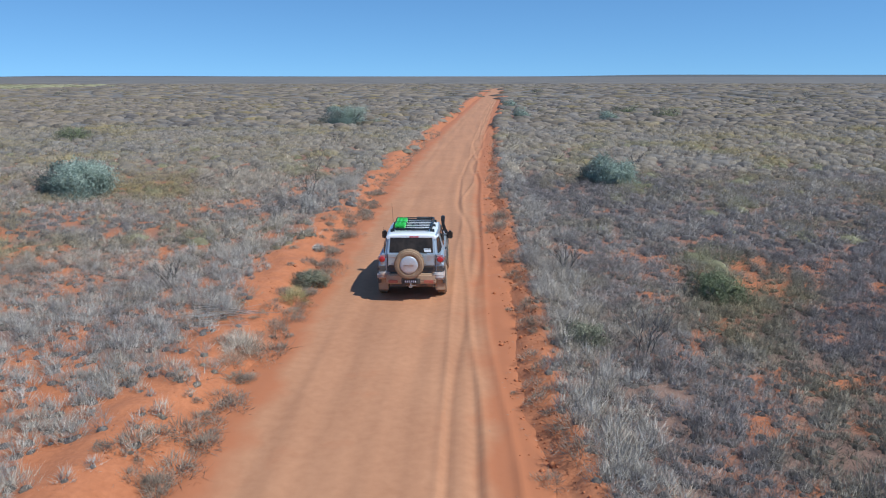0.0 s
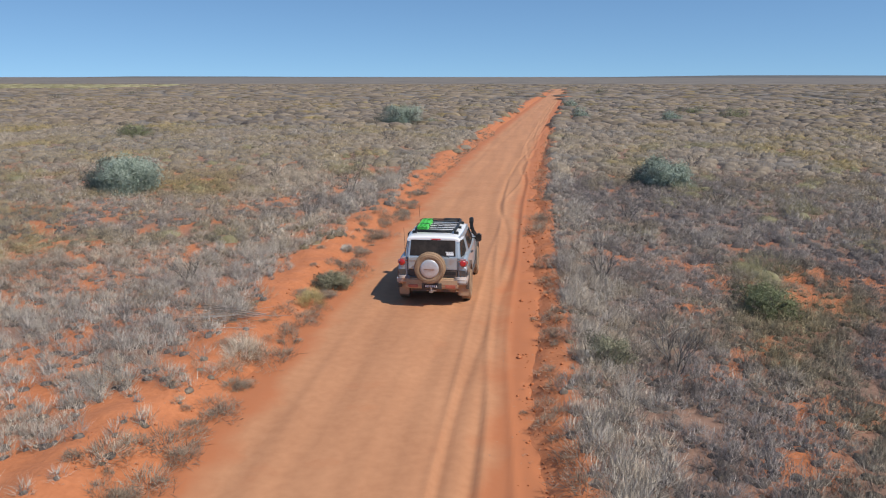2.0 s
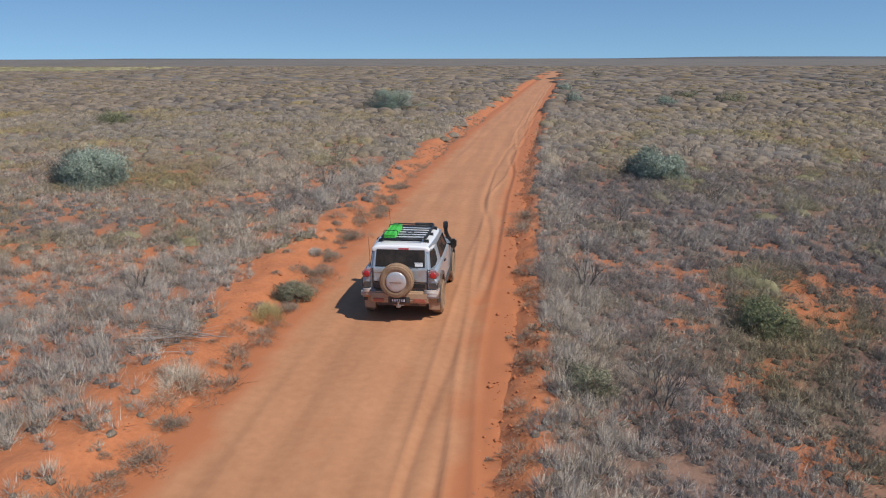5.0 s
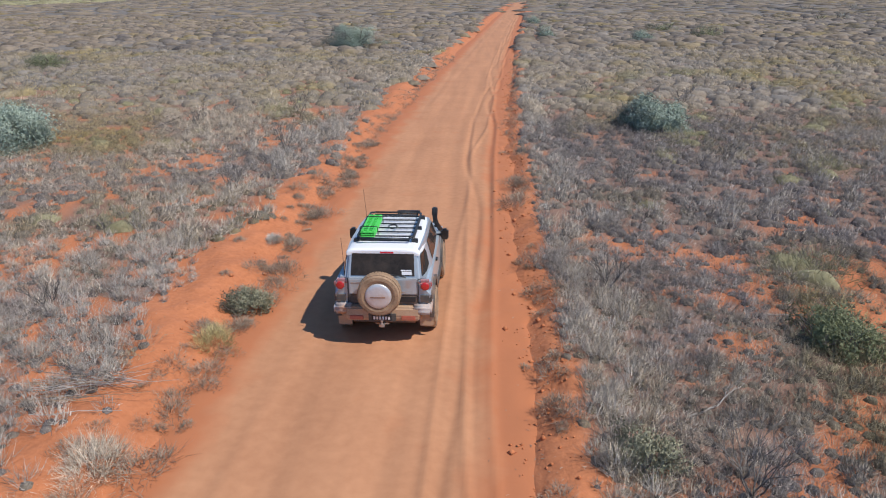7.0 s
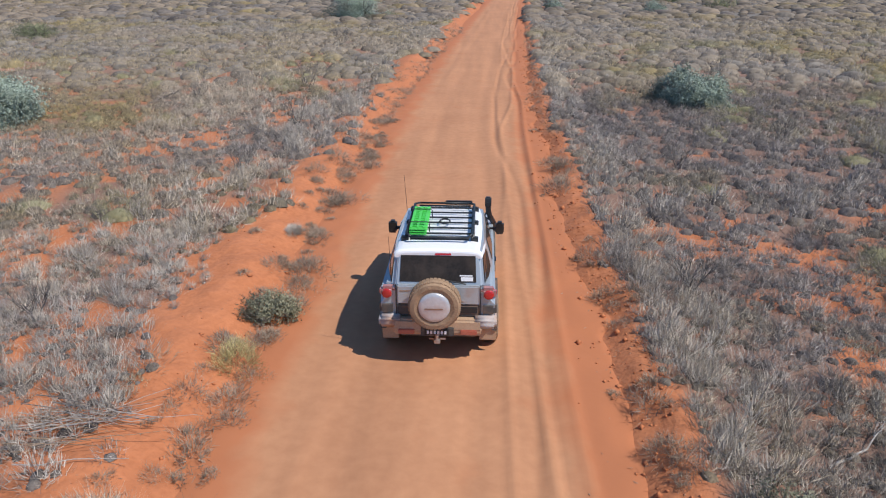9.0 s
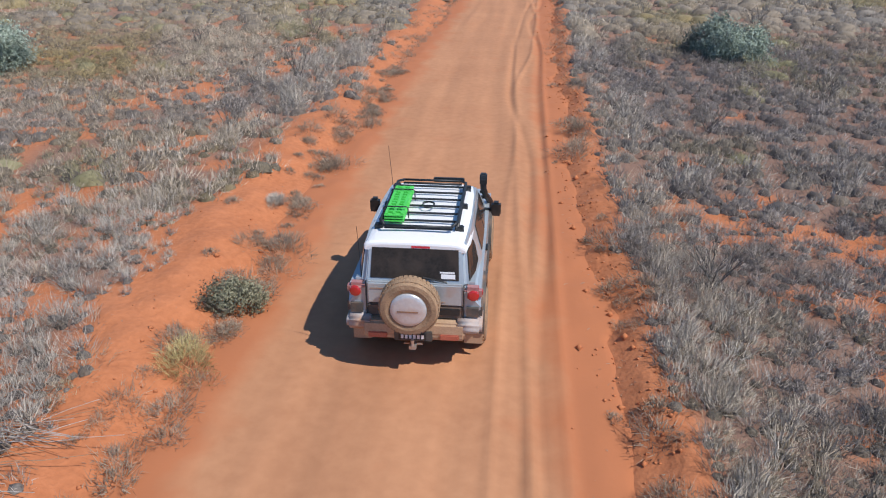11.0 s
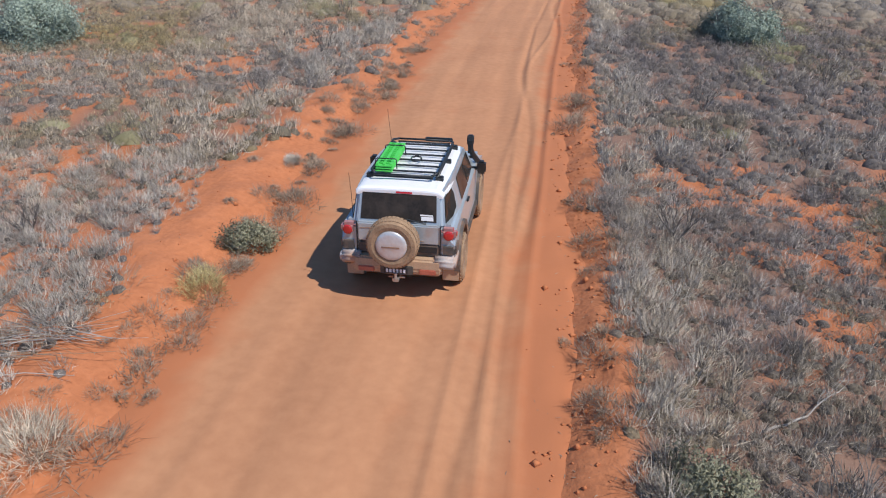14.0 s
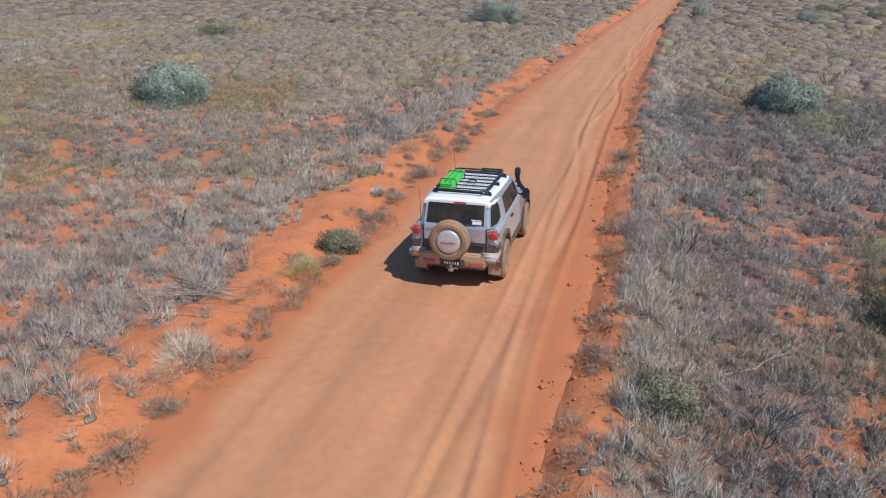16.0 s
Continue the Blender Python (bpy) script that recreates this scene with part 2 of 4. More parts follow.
RED_LENS = material("red_lamp_lens", (0.42, 0.018, 0.02), (0.55, 0.03, 0.03), 0.2, 0, 5, 40, 0.05, coat=0.5)
CLEAR_LENS = material("clear_lamp_lens", (0.36, 0.16, 0.15), (0.47, 0.24, 0.225), 0.2, 0, 5, 40, 0.05, coat=0.5)
GREEN_PLASTIC = material("bright_green_plastic", (0.07, 0.52, 0.07), (0.11, 0.66, 0.13), 0.45, 0, 5, 40, 0.05)
WHITE_PLASTIC = material("white_sticker", (0.75, 0.75, 0.75), (0.82, 0.82, 0.82), 0.5, 0, 5, 40, 0.0)
REFLECTOR = material("dusty_red_reflector", (0.42, 0.10, 0.06), (0.50, 0.16, 0.10), 0.5)
STEEL = material("worn_steel", (0.40, 0.37, 0.34), (0.60, 0.57, 0.54), 0.4, 0.7, 8, 60, 0.1, dust=DUST, dust_amount=0.3)


# ---------------------------------------------------------------- mesh helpers
def part(name, bm, mat, parent, label="", smooth=False):
    me = bpy.data.meshes.new(name)
    bmesh.ops.recalc_face_normals(bm, faces=bm.faces)
    if smooth:
        for f in bm.faces:
            f.smooth = True
    bm.to_mesh(me)
    bm.free()
    me.materials.append(mat)
    ob = new(name, me)
    ob.parent = parent
    return tagged(ob, label)


def box(bm, x0, x1, y0, y1, z0, z1, bevel=0.0):
    g = bmesh.ops.create_cube(bm, size=1.0, matrix=Matrix.Translation(((x0 + x1) / 2, (y0 + y1) / 2, (z0 + z1) / 2)) @ Matrix.Diagonal((x1 - x0, y1 - y0, z1 - z0, 1)))
    if bevel:
        es = list({e for v in g["verts"] for e in v.link_edges})
        bmesh.ops.bevel(bm, geom=es, offset=bevel, segments=2, affect="EDGES", clamp_overlap=True)
    return bm


def tube(bm, pts, r, n=8, taper=1.0):
    pts = [Vector(p) for p in pts]
    rings = []
    for i, p in enumerate(pts):
        d = (pts[min(i + 1, len(pts) - 1)] - pts[max(i - 1, 0)]).normalized()
        u = d.orthogonal().normalized() if i == 0 else (rings_u - d * rings_u.dot(d)).normalized()
        rings_u = u
        v = d.cross(u)
        k = r * (1 + (taper - 1) * i / max(1, len(pts) - 1))
        rings.append([bm.verts.new(p + (u * math.cos(a) + v * math.sin(a)) * k) for a in (2 * math.pi * j / n for j in range(n))])
    for a, b in zip(rings, rings[1:]):
        for j in range(n):
            bm.faces.new((a[j], a[(j + 1) % n], b[(j + 1) % n], b[j]))
    bm.faces.new(rings[0][::-1])
    bm.faces.new(rings[-1])
    return bm


def lathe(bm, profile, centre, axis, n=40):
    """Turns (radius, along) pairs round an axis through centre."""
    c, ax = Vector(centre), Vector(axis).normalized()
    u = ax.orthogonal().normalized()
    v = ax.cross(u)
    rings = [[bm.verts.new(c + ax * h + (u * math.cos(2 * math.pi * j / n) + v * math.sin(2 * math.pi * j / n)) * r) for j in range(n)] for r, h in profile]
    for a, b in zip(rings, rings[1:]):
        for j in range(n):
            bm.faces.new((a[j], a[(j + 1) % n], b[(j + 1) % n], b[j]))
    for ring, (r, _) in ((rings[0], profile[0]), (rings[-1], profile[-1])):
        if r > 0.005:
            bm.faces.new(ring)
    return bm


def prism(bm, outline, x0, x1, bevel=0.0, keep=lambda e: True, segments=3):
    """A side outline of (y, z) drawn across from x0 to x1."""
    a = [bm.verts.new((x0, y, z)) for y, z in outline]
    b = [bm.verts.new((x1, y, z)) for y, z in outline]
    n = len(outline)
    bm.faces.new(a), bm.faces.new(b[::-1])
    for i in range(n):
        bm.faces.new((a[i], b[i], b[(i + 1) % n], a[(i + 1) % n]))
    if bevel:
        es = [e for e in bm.edges if keep(e)]
        bmesh.ops.bevel(bm, geom=es, offset=bevel, segments=segments, affect="EDGES", clamp_overlap=True)
    return bm


def slab(bm, corners, normal, thick):
    """A flat panel through the corners, as thick as said along the normal."""
    nv = Vector(normal).normalized() * thick
    a = [bm.verts.new(Vector(c)) for c in corners]
    b = [bm.verts.new(Vector(c) + nv) for c in corners]
    bm.faces.new(a), bm.faces.new(b[::-1])
    for i in range(len(a)):
        bm.faces.new((a[i], b[i], b[(i + 1) % len(a)], a[(i + 1) % len(a)]))
    return bm


def soup(name, verts, faces_of, mat):
    """One mesh from arrays: verts (n, 3) and faces as rows of equal length."""
    me = bpy.data.meshes.new(name)
    k = faces_of.shape[1]
    me.vertices.add(len(verts))
    me.vertices.foreach_set("co", np.ascontiguousarray(verts[:, :3], np.float32).ravel())
    me.loops.add(faces_of.size)
    me.loops.foreach_set("vertex_index", np.ascontiguousarray(faces_of, np.int32).ravel())
    me.polygons.add(len(faces_of))
    me.polygons.foreach_set("loop_start", np.arange(0, faces_of.size, k, dtype=np.int32))
    me.polygons.foreach_set("loop_total", np.full(len(faces_of), k, np.int32))
    me.update(calc_edges=True)
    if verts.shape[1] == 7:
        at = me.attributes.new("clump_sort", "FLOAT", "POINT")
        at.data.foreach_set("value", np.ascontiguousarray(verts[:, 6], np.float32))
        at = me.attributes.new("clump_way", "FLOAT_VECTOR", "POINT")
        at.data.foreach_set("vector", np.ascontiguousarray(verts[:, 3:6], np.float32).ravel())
    me.materials.append(mat)
    return me


RNG = np.random.default_rng(7)
LATTICE = RNG.random((64, 64))


def wander(x, y, size, seed=0):
    """Smooth noise from 0 to 1 whose features are about size metres."""
    x, y = np.asarray(x, float) / size + 17.3 * seed, np.asarray(y, float) / size + 9.1 * seed
    i, j = np.floor(x).astype(int), np.floor(y).astype(int)
    u, v = x - i, y - j
    u, v = u * u * (3 - 2 * u), v * v * (3 - 2 * v)
    g = lambda a, b: LATTICE[a % 64, b % 64]
    return (g(i, j) * (1 - u) + g(i + 1, j) * u) * (1 - v) + (g(i, j + 1) * (1 - u) + g(i + 1, j + 1) * u) * v


# ---------------------------------------------------------------- ground and road
def bend(y):
    """How far the road's middle line has swung to the side at y."""
    far = np.clip(np.asarray(y, float) - 10, 0, 900)
    return -0.1 + 0.058 * far**2 / (far + 32)


def left_edge(y):
    return -2.95 - 0.5 * (wander(y * 0, y, 6, 1) - 0.5) - 0.3 * (wander(y * 0, y, 1.3, 2) - 0.5)


def right_edge(y):
    return 2.85 + 0.4 * (wander(y * 0, y, 7, 3) - 0.5) + 0.3 * (wander(y * 0, y, 1.1, 4) - 0.5)


def step(x, a, b):
    k = np.clip((x - a) / (b - a), 0, 1)
    return k * k * (3 - 2 * k)


def ground_height(x, y):
    u = x - bend(y)
    l, r = left_edge(y), right_edge(y)
    near = 1 - step(np.abs(y), 150, 400)
    plain = 0.05 + 0.09 * wander(x, y, 2.2, 5) + 0.05 * wander(x, y, 0.5, 6) + 0.6 * (wander(x, y, 60, 7) - 0.5) * step(np.abs(u), 12, 60)
    berm_l = 0.13 * np.exp(-(((u - l + 1.3) / 0.7) ** 2)) * (0.4 + 1.1 * wander(x, y, 1.6, 8)) + 0.10 * wander(x, y, 0.4, 9) * np.exp(-(((u - l + 1) / 1.2) ** 2))
    cut = 0.25 * (wander(x, y, 0.9, 16) - 0.5) + 0.16 * (wander(x, y, 0.35, 17) - 0.5)
    bank = 0.055 * step(u - r + cut, 0.10, 0.62) * (0.6 + 0.8 * wander(x, y, 2.5, 15))
    berm_r = bank + 0.06 * np.exp(-(((u - r - 0.75) / 0.4) ** 2)) * (0.4 + 1.1 * wander(x, y, 1.2, 10)) + 0.13 * wander(x, y, 0.32, 11) * np.exp(-(((u - r - 0.35) / 0.35) ** 2))
    out = np.maximum(step(l - u, -0.3, 1.3), step(u - r, -0.5, 0.6))
    return -0.13 + (plain + 0.13) * out * (0.3 + 0.7 * near) + (berm_l + berm_r) * near


def road_height(u, y):
    ruts = sum(d * (0.5 + 1.6 * wander(y * 0, y, 5, 40 + k)) * np.exp(-(((u - c - 0.7 * (wander(y * 0, y, 8, 20 + k) - 0.5)) / w) ** 2)) for k, (c, w, d) in enumerate(
        ((-0.85, 0.26, -0.012), (0.75, 0.24, -0.018), (1.50, 0.11, -0.035), (1.72, 0.08, 0.028), (2.02, 0.12, -0.038), (2.26, 0.08, 0.03), (-1.9, 0.25, -0.012), (1.2, 0.08, 0.022), (-1.3, 0.2, 0.01))))
    lip = 0.05 * wander(u, y, 0.5, 14) * step(np.abs(u), 2.1, 2.7)
    return 0.01 + ruts + lip + 0.012 * wander(u, y, 0.7, 12) + 0.03 * (wander(u, y, 3.0, 13) - 0.5)


def spaced(fine0, fine1, pitch, far0, far1, growth):
    mid = np.arange(fine0, fine1 + pitch / 2, pitch)
    up, down, s = [mid[-1]], [mid[0]], pitch
    while up[-1] < far1:
        s *= growth
        up.append(up[-1] + s)
    s = pitch
    while down[-1] > far0:
        s *= growth
        down.append(down[-1] - s)
    return np.concatenate([np.array(down[:0:-1]), mid, np.array(up[1:])])


def thickness(x, y, u):
    """How thick the scrub stands: patchy, thicker to the right of the road and further out."""
    return 1.75 * wander(x, y, 1.1, 30) + 0.9 * (wander(x, y, 5, 31) - 0.5) + 0.28 + 0.62 * (u > 0) + 0.2 * step(y, 2, 8) + 0.25 * step(y, 10, 35) - 0.55 * step(u, 5.3, 7.0) * (1 - step(y, -2, 9))


def sheet(name, us, ys, height, mat):
    U, Y = np.meshgrid(us, ys)
    X = U + bend(Y)
    v = np.stack([X, Y, height(X, U, Y)], -1).reshape(-1, 3)
    n = len(us)
    i = (np.arange(len(ys) - 1)[:, None] * n + np.arange(n - 1)[None]).ravel()
    me = soup(name, v, np.stack([i, i + 1, i + n + 1, i + n], 1), mat)
    me.polygons.foreach_set("use_smooth", np.ones(len(me.polygons), bool))
    at = me.attributes.new("scrub_cover" if name == "ground" else "loose_sand", "FLOAT", "POINT")
    worth = step(np.hypot(X * 0.6, Y), 14, 60) * np.maximum(step(np.abs(U), 4, 7), step(Y, 330, 345)) if name == "ground" else step(np.abs(U + 0.1), 1.5, 2.9)
    if name == "ground":
        # dead leaf and twig litter gathers where the scrub stands thick, and leaves the open sand bare
        thick = thickness(X, Y, U) - 0.15 * step(-U, 0, 1)
        worth = np.maximum(worth, 0.72 * step(thick, 0.95, 1.5) * np.maximum(step(U - right_edge(Y), 0.6, 1.1), step(left_edge(Y) - U, 1.6, 2.8)) * step(-np.abs(Y), -80, -60))
    at.data.foreach_set("value", worth.astype(np.float32).ravel())
    return new(name, me)


ground = sheet("ground", spaced(-7, 6, 0.1, -3500, 3500, 1.14), spaced(-12, 20, 0.13, -900, 4600, 1.08), lambda x, u, y: ground_height(x, y), SOIL)
tagged(ground, "open red sand plain between dry tufts", "ground", kind="structure")
road = sheet("road", np.arange(-3.6, 3.61, 0.055), spaced(-13, 24, 0.11, -120, 345, 1.06), lambda x, u, y: road_height(u, y) - 0.10 * step(left_edge(y) - u, -0.9, 0.55) - 0.16 * step(u - right_edge(y) + 0.5 * (wander(u, y, 0.7, 18) - 0.5) + 0.25 * (wander(u, y, 0.25, 19) - 0.5), -0.1, 0.6), ROAD)
tagged(road, "packed orange sand track with wheel ruts", "road", kind="structure")


# ---------------------------------------------------------------- scrub
def scatter(x0, x1, y0, y1, density, seed):
    r = np.random.default_rng(seed)
    n = int((x1 - x0) * (y1 - y0) * density)
    return r.uniform(x0, x1, n), r.uniform(y0, y1, n), r


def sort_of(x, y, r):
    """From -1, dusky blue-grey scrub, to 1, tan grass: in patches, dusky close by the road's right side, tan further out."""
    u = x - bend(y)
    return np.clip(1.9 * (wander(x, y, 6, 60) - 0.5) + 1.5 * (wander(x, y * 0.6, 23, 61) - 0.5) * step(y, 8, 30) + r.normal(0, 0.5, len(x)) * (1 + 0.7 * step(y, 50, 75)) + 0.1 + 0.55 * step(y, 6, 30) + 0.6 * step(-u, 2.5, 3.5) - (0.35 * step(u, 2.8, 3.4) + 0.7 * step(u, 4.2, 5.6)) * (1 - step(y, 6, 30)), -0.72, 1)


def sizes(r, n):
    return 0.5 + 1.15 * r.random(n) ** 1.4


def domes(px, py, r, count, radius, height, twig, width, upright=0.5, flat=0.0, heart=4, soft=0.5, size=None, stray=0.65):
    """Bushy tussocks: count fine twigs each, set through an uneven dome and pointing outwards."""
    n = len(px)
    size = (sizes(r, n) if size is None else size)[:, None]
    az = r.uniform(0, 2 * np.pi, (n, count))
    cz = r.uniform(0.0, 1.0, (n, count)) ** 0.8
    sz = np.sqrt(1 - cz * cz)
    shell = np.sqrt(r.uniform(0.22, 1.0, (n, count)))
    lumps = 1 + 0.28 * np.sin(3 * az + r.uniform(0, 6.3, (n, 1))) + 0.18 * np.sin(2 * az + r.uniform(0, 6.3, (n, 1)))
    d = np.stack([np.cos(az) * sz, np.sin(az) * sz, cz], -1)
    gz = ground_height(px, py)[:, None]
    c = np.stack([px[:, None] + d[..., 0] * shell * radius * size * lumps, py[:, None] + d[..., 1] * shell * radius * size * lumps, gz + d[..., 2] * shell * height * size * 0.85 - 0.02], -1)
    w = d + r.normal(0, stray, (n, count, 3)) + (0, 0, upright)
    w[..., 2] *= 1 - flat
    w /= np.linalg.norm(w, axis=-1, keepdims=True)
    side = np.cross(w, r.normal(size=(n, count, 3)))
    side[..., 2] *= 1 - flat
    side *= (width * r.uniform(0.6, 1.4, (n, count)) / np.maximum(np.linalg.norm(side, axis=-1), 1e-4))[..., None]
    # some pieces are broad clumps of leaf further in, which close the heart of the tussock
    broad = np.arange(count) % heart == 0
    side[:, broad] *= 1.8
    c[:, broad] = c[:, broad] * 0.72 + 0.28 * np.stack([px, py, gz[:, 0] + 0.3 * height], -1)[:, None]
    tip = c + w * (twig * size * r.uniform(0.6, 1.5, (n, count)))[..., None]
    way = soft * (d + (0, 0, 0.25)) / np.linalg.norm(d + (0, 0, 0.25), axis=-1, keepdims=True)
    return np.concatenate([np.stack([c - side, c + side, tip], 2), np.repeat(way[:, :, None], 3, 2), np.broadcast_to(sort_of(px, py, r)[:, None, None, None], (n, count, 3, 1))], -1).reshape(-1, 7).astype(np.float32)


def lay(name, mat, chunks, label, category):
    v = np.concatenate(chunks)
    me = soup(name, v, np.arange(len(v)).reshape(-1, 3), mat)
    return tagged(new(name, me), label, category, kind="stuff")


grey, straw, green, brown = [], [], [], []
# x0, x1, y0, y1, fade at y0 and y1, density, twigs, half width, twig length, seed, radius, height, flatness
BANDS = [
    (-28, 23, -13, 4, 0, 2, 26.0, 100, 0.0037, 0.105, 1, 0.205, 0.26, 0.0),
    (-50, 38, 2, 27, 2, 6, 7.8, 72, 0.0064, 0.105, 2, 0.33, 0.29, 0.0),
    (-95, 70, 22, 72, 6, 14, 2.3, 36, 0.0138, 0.13, 3, 0.62, 0.35, 0.2),
    (-190, 130, 60, 175, 14, 30, 0.50, 16, 0.09, 0.22, 4, 0.90, 0.36, 0.7),
    (-520, 380, 150, 560, 30, 60, 0.035, 10, 0.25, 0.7, 5, 2.8, 0.34, 0.9),
]
far, mats, cushions = [], [], []


def matted(px, py, r, radius, height, size, around=7, profile=((1.0, -0.12), (0.66, 0.64)), top=0.9, soft=1.0):
    """Uneven rounded cushions of matted twigs, the bodies of the tussocks."""
    n = len(px)
    turn = np.arange(around)[None] * 2 * np.pi / around + r.uniform(0, 6.3, (n, 1))
    size = size[:, None]
    rim = radius * size * r.uniform(0.75, 1.15, (n, around))
    gz = ground_height(px, py)[:, None]
    rows, ways = [], []
    for k, z in profile[::-1]:
        wide = k * rim * r.uniform(0.9, 1.1, (n, around))
        rows.append(np.stack([px[:, None] + wide * np.cos(turn), py[:, None] + wide * np.sin(turn), gz + height * size * z * r.uniform(0.8, 1.15, (n, around))], -1))
        ways.append(np.stack([np.cos(turn) * k, np.sin(turn) * k, 0 * turn + 0.25 + 0.75 * max(z, 0)], -1))
    crown = np.stack([px, py, gz[:, 0] + height * size[:, 0] * top], -1)[:, None]
    v = np.concatenate([crown] + rows, 1)
    up = soft * np.concatenate([np.broadcast_to((0.0, 0.0, 1.0), (n, 1, 3))] + ways, 1)
    k = np.arange(around)
    nxt = (k + 1) % around
    f = [np.stack([0 * k, 1 + k, 1 + nxt], 1)]
    for i in range(len(profile) - 1):
        a, b = 1 + i * around, 1 + (i + 1) * around
        f += [np.stack([a + k, b + k, a + nxt], 1), np.stack([a + nxt, b + k, b + nxt], 1)]
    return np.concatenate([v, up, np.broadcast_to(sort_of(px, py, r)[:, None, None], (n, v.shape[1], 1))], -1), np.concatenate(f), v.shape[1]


for x0, x1, y0, y1, in0, in1, dens, cnt, wid, twig, seed, rad, high, flat in BANDS:
    x, y, r = scatter(x0, x1, y0, y1, dens, seed)
    u = x - bend(y)
    l, rr = left_edge(y), right_edge(y)
    # Sparse on the sandy shoulders, thick past them, with bare patches.
    out_l, out_r = l - u, u - rr
    shoulder = np.maximum(0.30 * step(out_l, 0.5, 0.9) * step(wander(x, y, 2.2, 37), 0.35, 0.6) + 0.85 * step(out_l, 0.6 + 1.4 * wander(x, y, 3, 33), 1.4 + 1.4 * wander(x, y, 3, 33)), step(out_r, 0.35 + 0.45 * wander(x, y, 1.3, 34), 0.6 + 0.5 * wander(x, y, 1.3, 34)))
    shoulder = np.maximum(shoulder, step(y, 330, 345))
    cover = thickness(x, y, u)
    verge = np.maximum(np.exp(-(((out_l - 2.6) / 0.9) ** 2)), np.exp(-(((out_r - 1.4) / 0.8) ** 2)))
    fade = (step(y, y0, y0 + in0) if in0 else 1.0) * (1 - step(y, y1 - in1, y1))
    seen = (r.random(len(x)) < fade) & (x > -1.1 * (y + 16.5) - 1) & (x < 3.5 + 0.72 * (y + 20))
    keep = seen & (r.random(len(x)) < ((0.64 if y0 < 0 else 0.95) + (0.36 if y0 < 0 else 0.05) * step(u, -1, 1)) * shoulder * np.clip(cover + 0.5 * verge, 0.04, 1))
    x, y, verge, u = x[keep], y[keep], verge[keep], u[keep]
    pale = wander(x, y, 4, 35) + 0.5 * r.random(len(x)) + 0.62 * verge + 0.30 * (u < 0) - 0.3 * step(y, 30, 90)
    lush = wander(x, y, 7, 32) + 0.5 * wander(x, y, 2.0, 36) + 0.12 * r.random(len(x)) - 0.5 * verge - 0.20 + 0.24 * (u < 0) + 0.14 * step(u, 6, 12) + 0.48 * step(y, 0, 14) - 0.1 * step(y, 18, 40)
    is_green = lush > 1.2
    is_pale = ~is_green & (pale > 1.05)
    thin = r.random(len(x)) < 0.7
    soft = 0.9 if y0 < 0 else 1.1 if y0 < 20 else 1.4
    size = sizes(r, len(x))
    if y0 < 0:
        size = np.minimum(size, 1.3)
    if y0 >= 60:
        far.append(matted(x, y, r, rad, high, size))
        continue
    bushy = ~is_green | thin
    # near and middle tussocks get low hearts whose dark colour paints their inner shade
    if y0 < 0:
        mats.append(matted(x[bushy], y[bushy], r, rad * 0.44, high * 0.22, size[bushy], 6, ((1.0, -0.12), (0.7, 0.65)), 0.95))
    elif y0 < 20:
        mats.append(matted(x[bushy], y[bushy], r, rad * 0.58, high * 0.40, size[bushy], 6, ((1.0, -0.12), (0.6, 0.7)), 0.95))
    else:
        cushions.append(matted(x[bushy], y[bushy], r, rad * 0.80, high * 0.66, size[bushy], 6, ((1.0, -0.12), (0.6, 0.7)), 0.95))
    for put, which, n, k, tall, long, broad, up in ((grey, ~is_green & ~is_pale, cnt, 1.0, 1.0, 1.0, 1.0, 0.55), (straw, is_pale, cnt, 0.95, 1.25, 1.5, 1.0, 0.75), (green, is_green & thin, int(cnt * 1.2), 1.3, 1.1, 1.1, 1.1, 0.4)):
        put.append(domes(x[which], y[which], r, n, rad * k, high * tall, twig * long, wid * broad, up, flat, 60, soft, size[which], 0.42))
# The same scrub goes on beside and behind the camera's way.
x, y, r = scatter(-32, 32, -36, 8, 8.0, 6)
u = x - bend(y)
aside = ~((x > -1.1 * (y + 16.5) - 1) & (x < 3.5 + 0.72 * (y + 20)) & (y > -13)) & ((left_edge(y) - u > 1.6 + wander(x, y, 3, 33)) | (u - right_edge(y) > 0.8)) & (r.random(len(x)) < np.clip(thickness(x, y, u), 0.04, 1))
x, y = x[aside], y[aside]
size = sizes(r, len(x))
pale = r.random(len(x)) < 0.35
for put, which in ((grey, ~pale), (straw, pale)):
    put.append(domes(x[which], y[which], r, 26, 0.30, 0.28, 0.13, 0.011, 0.4, 0.1, 40, 0.9, size[which], 0.42))
# Loose tufts on the left shoulder and the cut edge of the right one.
r = np.random.default_rng(11)
y = r.uniform(17, 60, 240)
x = bend(y) + left_edge(y) + 0.15 - np.abs(r.normal(0.0, 0.55, 240))
brown.append(domes(x, y, r, 100, 0.22, 0.15, 0.10, 0.0030, 0.1, 0, 9))
y = r.uniform(17, 60, 170)
x = bend(y) + right_edge(y) + r.normal(0.2, 0.25, 170)
brown.append(domes(x, y, r, 80, 0.16, 0.14, 0.10, 0.0030, 0.2, 0, 9))
# Dead leaves and twig bits blown along the cut edge, and clods of sand that the grader left.
def top_of_sand(x, y):
    u = x - bend(y)
    return np.maximum(ground_height(x, y), road_height(u, y) - 0.10 * step(left_edge(y) - u, -0.9, 0.55) - 0.16 * step(u - right_edge(y) + 0.5 * (wander(u, y, 0.7, 18) - 0.5) + 0.25 * (wander(u, y, 0.25, 19) - 0.5), -0.1, 0.6))


